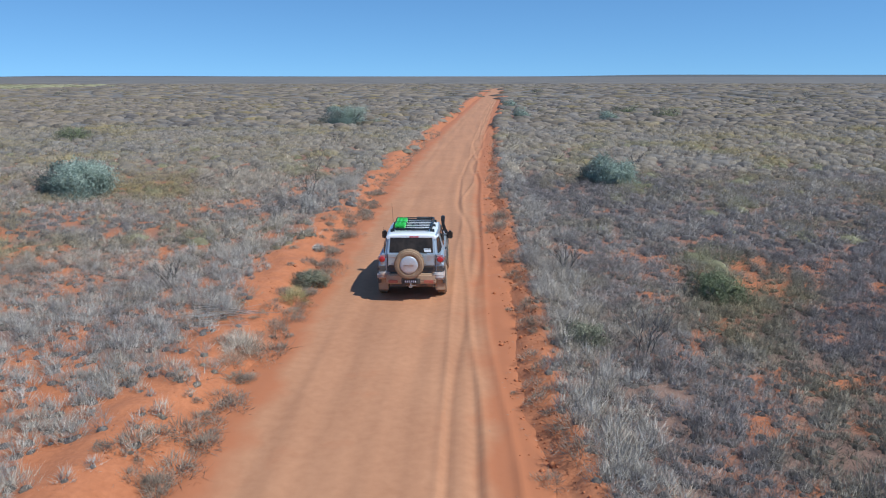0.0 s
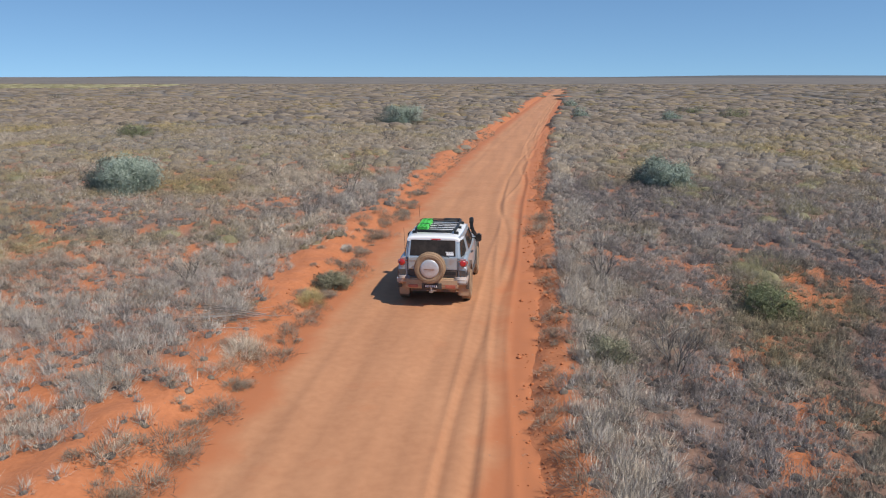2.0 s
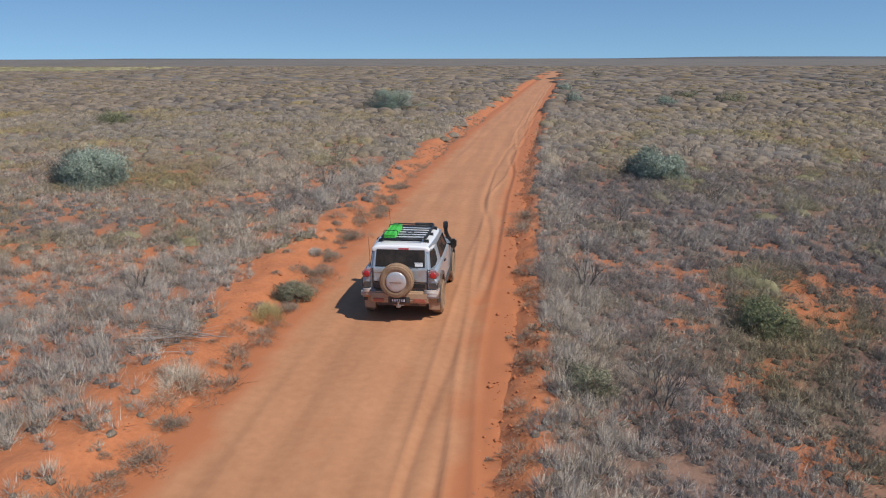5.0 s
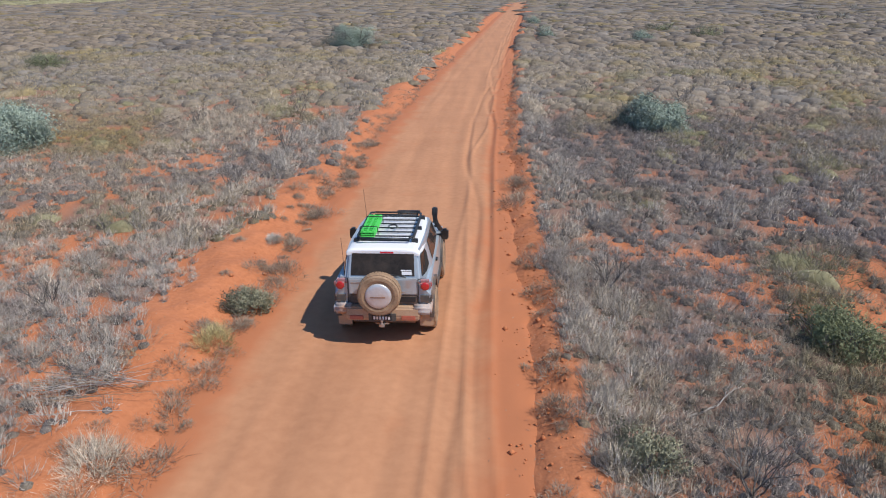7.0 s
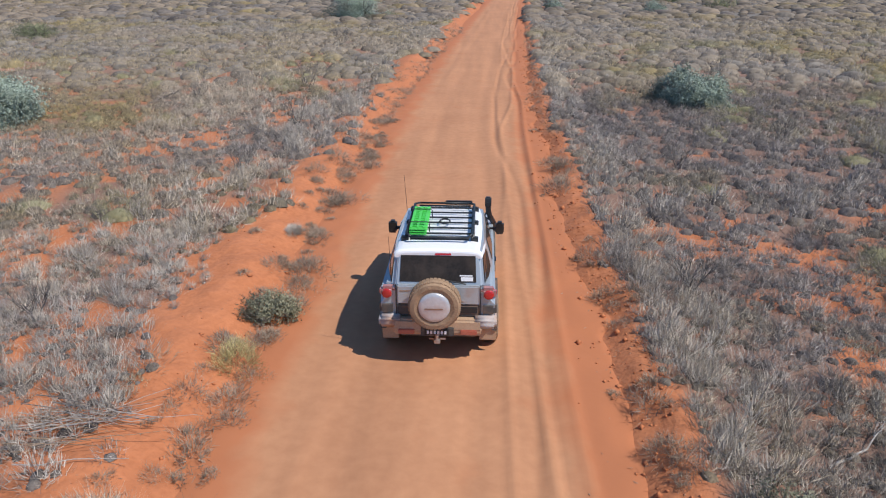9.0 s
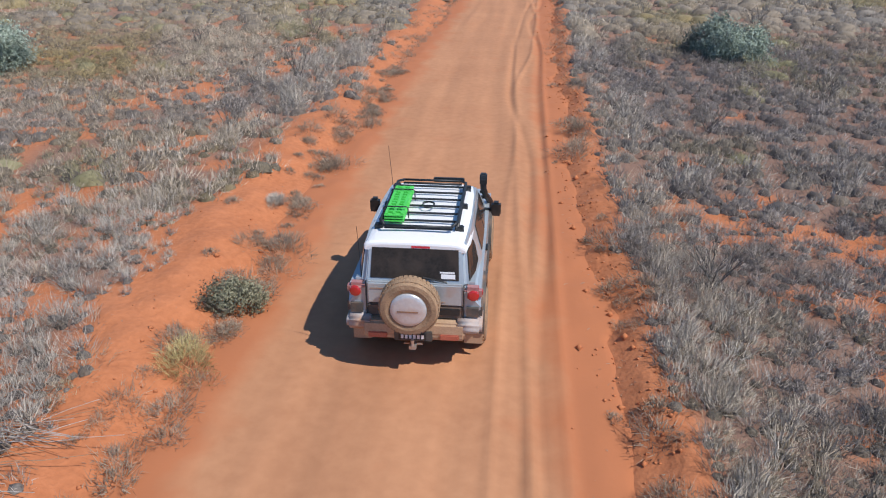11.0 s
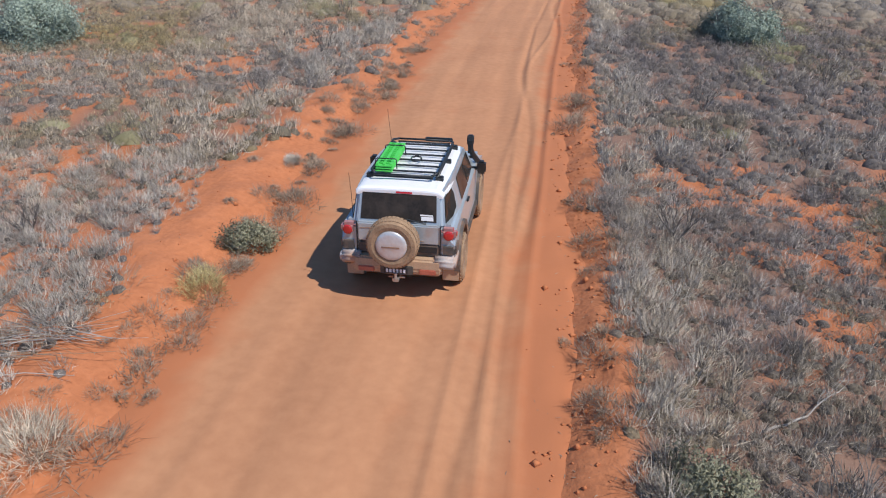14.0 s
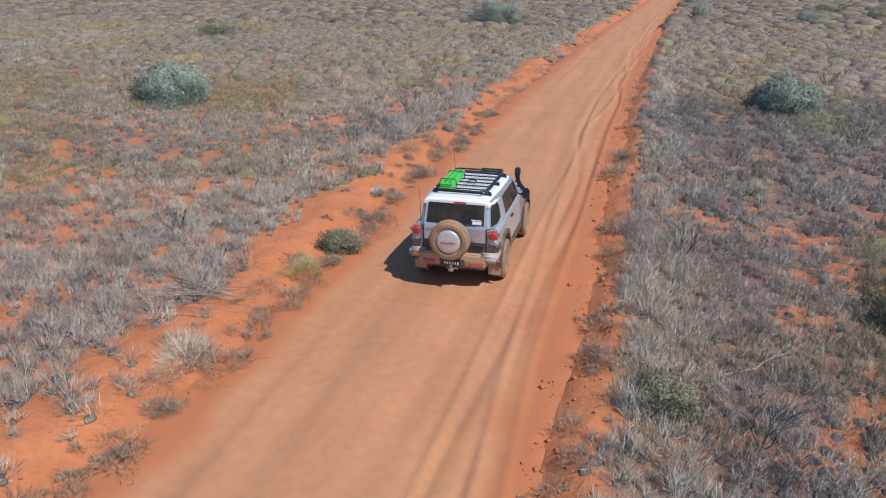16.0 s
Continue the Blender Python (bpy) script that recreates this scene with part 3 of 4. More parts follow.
r = np.random.default_rng(12)
n = 1500
y = r.uniform(-13, 40, n)
x = bend(y) + np.where(r.random(n) < 0.7, right_edge(y) + r.normal(0.15, 0.3, n), left_edge(y) - np.abs(r.normal(0.5, 0.8, n)))
a, ln = r.uniform(0, 6.3, n), r.uniform(0.015, 0.05, n)
c = np.stack([x, y, top_of_sand(x, y) + 0.006], -1)
d = np.stack([np.cos(a), np.sin(a), 0.15 * r.random(n)], -1) * ln[:, None]
e = np.stack([-np.sin(a), np.cos(a), 0.4 * r.random(n)], -1) * (0.3 * ln[:, None])
lay("leaf_litter", BROWN_TUFT, [np.stack([c - d, c + d, c + e], 1).reshape(-1, 3)], "brown leaf and twig litter on the sandy edge", "litter")
n = 1700
y = r.uniform(-13, 45, n)
x = bend(y) + np.where(r.random(n) < 0.8, right_edge(y) + r.normal(0.2, 0.28, n), left_edge(y) - np.abs(r.normal(0.4, 0.7, n)))
size = r.uniform(0.012, 0.036, n) * (1 + 1.2 * (r.random(n) < 0.12))
corner = np.array([[1, 0, 0], [0, 1, 0], [-1, 0, 0], [0, -1, 0], [0, 0, 0.8], [0, 0, -0.5]])
v = np.stack([x, y, top_of_sand(x, y) + size * 0.2], -1)[:, None] + corner[None] * size[:, None, None] * r.uniform(0.6, 1.4, (n, 6, 3))
f = np.array([[0, 1, 4], [1, 2, 4], [2, 3, 4], [3, 0, 4], [1, 0, 5], [2, 1, 5], [3, 2, 5], [0, 3, 5]])
me = soup("sand_clods", v.reshape(-1, 3), (f[None] + 6 * np.arange(n)[:, None, None]).reshape(-1, 3), SOIL)
tagged(new("sand_clods", me), "small red sand clods along the track's edges", "clods", kind="stuff")


def clump(name, mat, count, radius, height, twig, width, upright, heart, seed, label, category, group, heart_mound=False):
    """One tuft at the origin, to be copied."""
    r = np.random.default_rng(seed)
    at = np.zeros(1), np.full(1, 5.0)
    v = domes(at[0] - 8, at[1], r, count, radius, height, twig, width, upright, 0, heart) - (-8, 5, float(ground_height(at[0] - 8, at[1])[0]), 0, 0, 0, 0)
    if not heart_mound:
        ob = new(name, soup(name, v, np.arange(len(v)).reshape(-1, 3), mat))
        return tagged(ob, label, category, group)
    # a low matted heart that the needles spring from
    rings, around = 3, 9
    core = [(0.0, 0.0, 0.55 * height)]
    for i in range(1, rings + 1):
        e = math.pi / 2 * i / rings
        core += [(math.sin(e) * radius * 0.62 * (1 + 0.2 * math.sin(3 * a + seed)), 0, math.cos(e) * height * 0.55 - 0.02) for a in (2 * math.pi * j / around for j in range(around))]
    core = np.array(core)
    turn = np.array([0.0] + [2 * math.pi * j / around for _ in range(rings) for j in range(around)])
    core = np.stack([core[:, 0] * np.cos(turn), core[:, 0] * np.sin(turn), core[:, 2]], 1)
    tri = [(0, 1 + j, 1 + (j + 1) % around) for j in range(around)]
    for i in range(rings - 1):
        for j in range(around):
            a, b = 1 + i * around + j, 1 + i * around + (j + 1) % around
            tri += [(a, a + around, b), (b, a + around, b + around)]
    ob = new(name, soup(name, core, np.array(tri), mat))
    leaves = new("foliage", soup("foliage", v, np.arange(len(v)).reshape(-1, 3), mat))
    leaves.parent = ob
    return tagged(ob, label, category, group)


def strew(kinds, places, rnd):
    """The first of each kind and then its copies, set down one by one on the sand."""
    used = set()
    for x, y, size in places:
        ob = rnd.choice(kinds)
        z = float(top_of_sand(np.array([x]), np.array([y]))[0])
        m = pose(x, y, z, 0, 0, rnd.uniform(0, 360))
        if ob not in used:
            used.add(ob)
            ob.matrix_basis = m
            put = ob
        else:
            put = copy_thing(ob, m)
        put.scale = (size * rnd.uniform(0.8, 1.35), size * rnd.uniform(0.8, 1.2), size * rnd.uniform(0.75, 1.1))


rnd = random.Random(5)
kinds = [clump("brown_tuft", BROWN_TUFT, 330, 0.21, 0.17, 0.085, 0.0036, 0.35, 40, 80 + k, "low brown withered tuft on the sandy verge", "tuft", "roadside tufts") for k in range(5)]
spots = []
for _ in range(150):
    y = rnd.uniform(-12, 17)
    spots.append((float(bend(y)) + float(left_edge(np.array(y))) + 0.2 - abs(rnd.gauss(0, 0.6)), y, rnd.uniform(0.55, 1.5)))
for _ in range(48):
    y = rnd.uniform(-12, 17)
    spots.append((float(bend(y)) + float(right_edge(np.array(y))) + rnd.gauss(0.3, 0.25), y, rnd.uniform(0.5, 1.5)))
strew(kinds, spots, rnd)
kinds = [clump("spinifex_hummock", HUMMOCK, 620, 0.72, 0.50, 0.15, 0.0055, 0.35, 30, 90 + k, "rounded yellow-green spinifex hummock on red sand", "spinifex", "spinifex hummocks", True) for k in range(5)]
strew(kinds, [(rnd.uniform(6.5, 30), rnd.uniform(0, 42), rnd.uniform(0.5, 1.2)) for _ in range(60)] + [(rnd.uniform(-34, -8), rnd.uniform(0, 42), rnd.uniform(0.5, 1.1)) for _ in range(50)], rnd)


def mound_field(name, mounds, mat, label, category):
    offset, verts, tris = 0, [], []
    for v, f, k in mounds:
        verts.append(v.reshape(-1, 7))
        tris.append((f[None] + offset + k * np.arange(len(v))[:, None, None]).reshape(-1, 3))
        offset += k * len(v)
    me = soup(name, np.concatenate(verts), np.concatenate(tris), mat)
    me.polygons.foreach_set("use_smooth", np.ones(len(me.polygons), bool))
    tagged(new(name, me), label, category, kind="stuff")


mound_field("shaded_hearts", mats, SHADED_TWIGS, "matted twigs under the tussocks, coloured dark for the shade inside", "litter")
x, y, r = scatter(-420, -215, 330, 440, 0.045, 9)
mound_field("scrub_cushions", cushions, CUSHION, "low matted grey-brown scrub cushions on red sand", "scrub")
mound_field("green_flat", [matted(x, y, r, 3.2, 0.8, sizes(r, len(x)))], HUMMOCK, "yellow-green strip of low growth far out on the plain", "scrub")
mound_field("far_scrub", far, FAR_SCRUB, "grey-brown scrub spreading over the far plain", "scrub")
lay("grey_scrub", GREY_SHRUB, grey, "dense grey dry tussocks on red sand", "scrub")
lay("straw_grass", STRAW, straw, "pale straw-coloured dry grass tufts", "grass")
lay("spinifex", SPINIFEX, green, "yellow-green spinifex hummocks among grey scrub", "grass")
lay("roadside_tufts", BROWN_TUFT, brown, "brown withered tufts along the sandy verge", "tufts")


# ---------------------------------------------------------------- the vehicle
def arc(cy, cz, r, a0, a1, n=10):
    return [(cy + r * math.cos(radians(a0 + (a1 - a0) * i / n)), cz + r * math.sin(radians(a0 + (a1 - a0) * i / n))) for i in range(n + 1)]


REAR_AXLE, FRONT_AXLE, WHEEL = -1.28, 1.42, 0.41


def add_wheel(car, x, y, z, side):
    tyre = lathe(bmesh.new(), [(0.24, -0.10), (0.33, -0.135), (0.385, -0.125), (0.41, -0.085), (0.41, 0.085), (0.385, 0.125), (0.33, 0.135), (0.24, 0.10)], (x, y, z), (side, 0, 0), 36)
    for k in range(30):
        a = 2 * math.pi * k / 30
        for s in (-1, 1):
            m = Matrix.Translation((x, y, z)) @ Matrix.Rotation(a + s * 0.05, 4, "X") @ Matrix.Translation((s * 0.065, 0, 0.408)) @ Matrix.Diagonal((0.085, 0.055, 0.02, 1))
            bmesh.ops.create_cube(tyre, size=1.0, matrix=m)
    w = part("wheel", tyre, TYRE, car, "dust-coated wheel")
    part("rim", lathe(bmesh.new(), [(0.242, -0.09), (0.242, 0.10), (0.215, 0.105), (0.19, 0.06), (0.10, 0.05), (0.06, 0.085), (0.0, 0.09)], (x, y, z), (side, 0, 0), 30), STEEL, w, "dusty alloy rim", True)


def build_vehicle():
    car = new("off_road_vehicle")
    tagged(car, "dusty grey-blue off-road vehicle with white roof, on the sand track", "car")
    # lower body
    side = [(-2.06, 0.60), (-2.08, 1.0), (-2.05, 1.31), (1.05, 1.25), (2.02, 1.13), (2.14, 1.0), (2.16, 0.55)]
    side += [(FRONT_AXLE + 0.52, 0.50)] + arc(FRONT_AXLE, 0.50, 0.50, 0, 180) + [(FRONT_AXLE - 0.52, 0.50)]
    side += [(REAR_AXLE + 0.52, 0.50)] + arc(REAR_AXLE, 0.50, 0.50, 0, 180) + [(REAR_AXLE - 0.52, 0.52)]
    body = prism(bmesh.new(), side[::-1], -0.90, 0.90, 0.085, lambda e: all(v.co.z > 0.58 and not (abs(v.co.y - REAR_AXLE) < 0.56 and v.co.z < 1.02) and not (abs(v.co.y - FRONT_AXLE) < 0.56 and v.co.z < 1.02) for v in e.verts))
    part("body", body, PAINT, car)
    # underbody closes the arches
    under = bmesh.new()
    box(under, -0.60, 0.60, -1.95, 2.0, 0.36, 0.9)
    box(under, -0.86, 0.86, -0.7, 0.85, 0.40, 0.8)
    part("underbody", under, CLADDING, car, "dusty black chassis")
    # cabin: sloping walls on a wide base
    cab = bmesh.new()
    low = [(0.72, -2.03, 1.29), (0.865, -1.30, 1.28), (0.865, -0.20, 1.265), (0.83, 1.03, 1.24)]
    high = [(0.675, -1.86, 1.80), (0.715, -1.30, 1.79), (0.715, -0.20, 1.765), (0.69, 0.60, 1.70)]
    a = [cab.verts.new(p) for p in low] + [cab.verts.new((-x, y, z)) for x, y, z in low[::-1]]
    b = [cab.verts.new(p) for p in high] + [cab.verts.new((-x, y, z)) for x, y, z in high[::-1]]
    cab.faces.new(a), cab.faces.new(b)
    for i in range(8):
        cab.faces.new((a[i], a[(i + 1) % 8], b[(i + 1) % 8], b[i]))
    bmesh.ops.bevel(cab, geom=[e for e in cab.edges if abs(e.verts[0].co.z - e.verts[1].co.z) > 0.3], offset=0.05, segments=3, affect="EDGES", clamp_overlap=True)
    part("cabin", cab, PAINT, car)

    def on_wall(k, s, along, up, lift):
        """A point on the cabin's side wall k, of side s, at shares along and up."""
        p = Vector(low[k]).lerp(Vector(low[k + 1]), along)
        q = Vector(high[k]).lerp(Vector(high[k + 1]), along)
        n = (Vector(low[k + 1]) - Vector(low[k])).cross(Vector(high[k]) - Vector(low[k])).normalized()
        if n.x < 0:
            n = -n
        v = p.lerp(q, up) + n * lift
        return Vector((s * v.x, v.y, v.z))

    # roof cap, crowned, with a rolled edge
    roof = bmesh.new()
    rows = []
    for y, zt, w in ((-1.90, 1.795, 0.665), (-1.89, 1.82, 0.675), (-1.85, 1.842, 0.685), (-1.6, 1.850, 0.71), (-1.25, 1.845, 0.725), (-0.7, 1.828, 0.725), (0.2, 1.785, 0.715), (0.55, 1.75, 0.695), (0.66, 1.715, 0.675)):
        k = 0.6 if y < -1.84 else 1.0
        half = [(0.0, 0.0), (0.35, 0.004), (0.65, 0.012), (0.82, 0.024), (0.91, 0.045), (0.97, 0.078), (1.01, 0.115), (1.025, 0.15)]
        ring = [roof.verts.new((-f * w, y, zt - d * k)) for f, d in half[:0:-1]] + [roof.verts.new((f * w, y, zt - d * k)) for f, d in half]
        ring += [roof.verts.new((0.95 * w, y, zt - 0.155 * k)), roof.verts.new((-0.95 * w, y, zt - 0.155 * k))]
        rows.append(ring)
    for p, q in zip(rows, rows[1:]):
        for i in range(len(p)):
            roof.faces.new((p[i], p[(i + 1) % len(p)], q[(i + 1) % len(p)], q[i]))
    roof.faces.new(rows[0]), roof.faces.new(rows[-1])
    part("roof", roof, WHITE_PAINT, car, "white roof panel")

    # rear face: glass leans with the cabin
    def rear(z):
        return -2.03 + (z - 1.29) * 0.17 / 0.51

    nrm = Vector((0, -0.51, 0.17)).normalized()

    def rear_panel(bm, x0, x1, z0, z1, lift, thick, x0t=None, x1t=None):
        pts = [(x0, rear(z0), z0), (x1, rear(z0), z0), (x1t if x1t is not None else x1, rear(z1), z1), (x0t if x0t is not None else x0, rear(z1), z1)]
        return slab(bm, [Vector(p) + nrm * lift for p in pts], nrm, thick)

    frame_bm = bmesh.new()
    rear_panel(frame_bm, -0.645, 0.645, 1.30, 1.80, 0.0, 0.012, -0.61, 0.61)
    part("rear_door_frame", frame_bm, PAINT, car)
    glass = part("rear_window", rear_panel(bmesh.new(), -0.60, 0.60, 1.345, 1.782, 0.013, 0.008, -0.58, 0.58), GLASS, car, "dark tinted glass")
    part("sticker", rear_panel(bmesh.new(), 0.36, 0.55, 1.365, 1.425, 0.0215, 0.002), WHITE_PLASTIC, glass, "white sticker")
    part("sticker", rear_panel(bmesh.new(), 0.34, 0.54, 1.435, 1.455, 0.0215, 0.002), WHITE_PLASTIC, glass, "white line of lettering")
    part("brake_light", rear_panel(bmesh.new(), -0.05, 0.20, 1.745, 1.778, 0.021, 0.012), RED_LENS, car, "red high brake light")
    wiper = tube(bmesh.new(), [(0.12, rear(1.40) - 0.045, 1.385), (0.40, rear(1.36) - 0.05, 1.345), (0.44, rear(1.34) - 0.04, 1.33)], 0.012, 6)
    part("wiper", wiper, BLACK, car)
    # rear door skin below the glass, lower cladding and gaps
    door = bmesh.new()
    box(door, -0.64, 0.66, -2.105, -2.03, 1.0, 1.32, 0.02)
    part("rear_door", door, PAINT, car)
    clad = bmesh.new()
    box(clad, -0.64, 0.66, -2.11, -2.03, 0.80, 0.995, 0.02)
    part("rear_door_cladding", clad, CLADDING, car, "dusty dark lower panel")
    recess = bmesh.new()
    box(recess, 0.30, 0.62, -2.125, -2.10, 0.865, 0.965, 0.008)
    part("plate_recess", recess, BLACK, car)
    for x in (-0.655, 0.672):
        part("door_gap", box(bmesh.new(), x - 0.006, x + 0.006, -2.108, -2.06, 0.80, 1.32), BLACK, car)
    for x0, x1, z in ((0.30, 0.42, 1.05), (-0.60, -0.42, 1.22)):
        part("badge", box(bmesh.new(), x0, x1, -2.112, -2.10, z, z + 0.022, 0.003), STEEL, car, "small silver badge")
    # dark sill cladding round the arches
    for s in (-1, 1):
        for cy in (FRONT_AXLE, REAR_AXLE):
            flare = bmesh.new()
            outer, inner = arc(cy, 0.50, 0.56, -8, 188, 16), arc(cy, 0.50, 0.47, -8, 188, 16)
            for (p, q), (m, k) in zip(zip(outer, outer[1:]), zip(inner, inner[1:])):
                slab(flare, [(s * 0.86, *p), (s * 0.86, *q), (s * 0.86, *k), (s * 0.86, *m)], (s, 0, 0), 0.09)
            bmesh.ops.remove_doubles(flare, verts=flare.verts, dist=0.0005)
            part("arch_flare", flare, CLADDING, car)
        sill = bmesh.new()
        box(sill, min(s * 0.84, s * 0.935), max(s * 0.84, s * 0.935), REAR_AXLE + 0.54, FRONT_AXLE - 0.54, 0.42, 0.58, 0.03)
        part("side_sill", sill, CLADDING, car)
        panel = bmesh.new()
        box(panel, min(s * 0.66, s * 0.925), max(s * 0.66, s * 0.925), -2.115, REAR_AXLE - 0.50, 0.80, 1.04, 0.05)
        part("quarter_cladding", panel, CLADDING, car)
        # side glass
        for name, k, spots in (("quarter_window", 0, ((0.10, 0.06), (0.55, 0.05), (0.84, 0.20), (0.90, 0.62), (0.80, 0.80), (0.12, 0.80))), ("rear_side_window", 1, ((0.30, 0.08), (0.97, 0.08), (0.97, 0.80), (0.34, 0.80))), ("side_window", 2, ((0.03, 0.08), (0.72, 0.08), (0.80, 0.80), (0.03, 0.80)))):
            inner = [on_wall(k, s, p, q, 0.003) for p, q in spots]
            outer = [on_wall(k, s, p, q, 0.013) for p, q in spots]
            g = bmesh.new()
            va, vb = [g.verts.new(p) for p in inner], [g.verts.new(p) for p in outer]
            g.faces.new(va), g.faces.new(vb[::-1])
            for i in range(len(va)):
                g.faces.new((va[i], vb[i], vb[(i + 1) % len(va)], va[(i + 1) % len(va)]))
            part(name, g, GLASS, car, "dark tinted glass")
        handle = bmesh.new()
        box(handle, min(s * 0.90, s * 0.935), max(s * 0.90, s * 0.935), -0.62, -0.42, 1.12, 1.165, 0.012)
        part("door_handle", handle, BLACK, car)
        # tail lamp: lens block with a round red lamp
        lamp_bm = bmesh.new()
        box(lamp_bm, min(s * 0.665, s * 0.915), max(s * 0.665, s * 0.915), -2.11, -1.93, 1.085, 1.28, 0.05)
        tl = part("tail_light", lamp_bm, CLEAR_LENS, car, "pale lamp housing")
        part("lens", lathe(bmesh.new(), [(0.080, 0.0), (0.076, 0.010), (0.05, 0.016), (0.0, 0.018)], (s * 0.80, -2.107, 1.18), (s * 0.12, -1, 0.05), 24), RED_LENS, tl, "red round lens", True)
        outer_lens = bmesh.new()
        box(outer_lens, min(s * 0.81, s * 0.925), max(s * 0.81, s * 0.925), -2.09, -1.92, 1.105, 1.265, 0.055)
        part("lens", outer_lens, RED_LENS, tl, "red corner lens")
        # bumper corner, reflector and mud flap
        corner = bmesh.new()
        prism(corner, [(-2.20, 0.62), (-2.23, 0.74), (-2.20, 0.82), (-1.78, 0.84), (-1.74, 0.60)], min(s * 0.55, s * 0.93), max(s * 0.55, s * 0.93), 0.055, segments=3)
        part("bumper_corner", corner, BUMPER, car, "silver bumper end", True)
        ref = bmesh.new()
        box(ref, min(s * 0.36, s * 0.62), max(s * 0.36, s * 0.62), -2.252, -2.20, 0.54, 0.63, 0.012)
        part("reflector", ref, REFLECTOR, car, "dusty red reflector")
        flap = bmesh.new()
        box(flap, min(s * 0.66, s * 0.93), max(s * 0.66, s * 0.93), -1.80, -1.775, 0.22, 0.56, 0.01)
        part("mud_flap", flap, DUSTY, car, "dust-coated mud flap")
        # door mirror
        mir = bmesh.new()
        box(mir, min(s * 0.94, s * 1.10), max(s * 0.94, s * 1.10), 0.62, 0.79, 1.16, 1.40, 0.04)
        box(mir, min(s * 0.80, s * 1.00), max(s * 0.80, s * 0.97), 0.68, 0.76, 1.22, 1.27, 0.012)
        mo = part("door_mirror", mir, BLACK, car, "black mirror housing", False)
        part("mirror_glass", box(bmesh.new(), min(s * 0.955, s * 1.085), max(s * 0.955, s * 1.085), 0.612, 0.619, 1.18, 1.38), GLASS, mo)
        add_wheel(car, s * 0.84, REAR_AXLE, WHEEL, s)
        add_wheel(car, s * 0.84, FRONT_AXLE, WHEEL, s)
    # windscreen
    sc = slab(bmesh.new(), [(-0.74, 1.03, 1.28), (0.74, 1.03, 1.28), (0.60, 0.65, 1.66), (-0.60, 0.65, 1.66)], (0, 0.45, 0.43), 0.012)
    part("windscreen", sc, GLASS, car, "dark glass")
    # rear bumper middle, step, plate and tow hitch
    mid = bmesh.new()
    prism(mid, [(-2.20, 0.50), (-2.235, 0.60), (-2.22, 0.78), (-1.80, 0.80), (-1.78, 0.48)], -0.70, 0.70, 0.03)
    part("rear_bumper", mid, DUSTY, car, "dust-coated bumper")
    plate_box = bmesh.new()
    box(plate_box, -0.26, 0.26, -2.262, -2.20, 0.52, 0.67, 0.01)
    ph = part("plate_holder", plate_box, CLADDING, car)
    part("number_plate", box(bmesh.new(), -0.20, 0.18, -2.272, -2.263, 0.545, 0.645), BLACK, ph, "dark number plate")
    for k in range(6):
        x = -0.165 + k * 0.055
        part("bar", box(bmesh.new(), x, x + 0.035, -2.277, -2.272, 0.565, 0.625), WHITE_PLASTIC, ph)
    hitch = bmesh.new()
    box(hitch, -0.05, 0.05, -2.36, -2.1, 0.44, 0.50, 0.008)
    lathe(hitch, [(0.03, 0.0), (0.02, 0.05), (0.027, 0.07), (0.027, 0.1), (0.0, 0.115)], (0, -2.34, 0.49), (0, 0, 1), 14)
    box(hitch, -0.13, 0.13, -2.26, -2.22, 0.46, 0.485, 0.006)
    part("tow_hitch", hitch, STEEL, car, "worn steel tow ball")
    # spare wheel
    c = (-0.035, -2.30, 1.10)
    ring = lathe(bmesh.new(), [(0.0, -0.12), (0.26, -0.13), (0.36, -0.13), (0.395, -0.08), (0.405, 0.0), (0.395, 0.08), (0.37, 0.125), (0.31, 0.135), (0.25, 0.12), (0.24, 0.07), (0.0, 0.07)], c, (0, -1, 0), 48)
    for k in range(40):
        for s in (-1, 1):
            m = Matrix.Translation(c) @ Matrix.Rotation(2 * math.pi * (k + s * 0.2) / 40, 4, "Y") @ Matrix.Translation((0, s * 0.05, 0.397)) @ Matrix.Diagonal((0.045, 0.075, 0.02, 1))
            bmesh.ops.create_cube(ring, size=1.0, matrix=m)
    spare = part("spare_wheel", ring, TYRE, car, "dust-coated spare tyre")
    cov = part("wheel_cover", lathe(bmesh.new(), [(0.245, 0.06), (0.245, 0.125), (0.23, 0.142), (0.18, 0.152), (0.0, 0.158)], c, (0, -1, 0), 40), COVER, spare, "pale alloy wheel cover", True)
    part("emblem_bar", box(bmesh.new(), -0.18, 0.10, -2.463, -2.453, 1.08, 1.10, 0.003), CLADDING, cov, "grey bar across the cover")
    # snorkel on the driver's side
    sn = bmesh.new()
    tube(sn, [(0.93, 1.34, 1.08), (0.925, 1.20, 1.16), (0.90, 1.06, 1.27), (0.83, 0.86, 1.46), (0.80, 0.76, 1.60), (0.795, 0.75, 1.72)], 0.052, 10)
    for z in (1.36, 1.52):
        box(sn, 0.74, 0.86, 0.80 + (1.52 - z), 0.86 + (1.52 - z), z - 0.02, z + 0.02, 0.006)
    snorkel = part("snorkel", sn, BLACK, car, "black raised air intake")
    head = bmesh.new()
    prism(head, [(0.69, 1.68), (0.69, 1.80), (0.72, 1.87), (0.84, 1.86), (0.85, 1.76), (0.81, 1.68)], 0.735, 0.855, 0.02)
    part("intake_head", head, BLACK, snorkel)
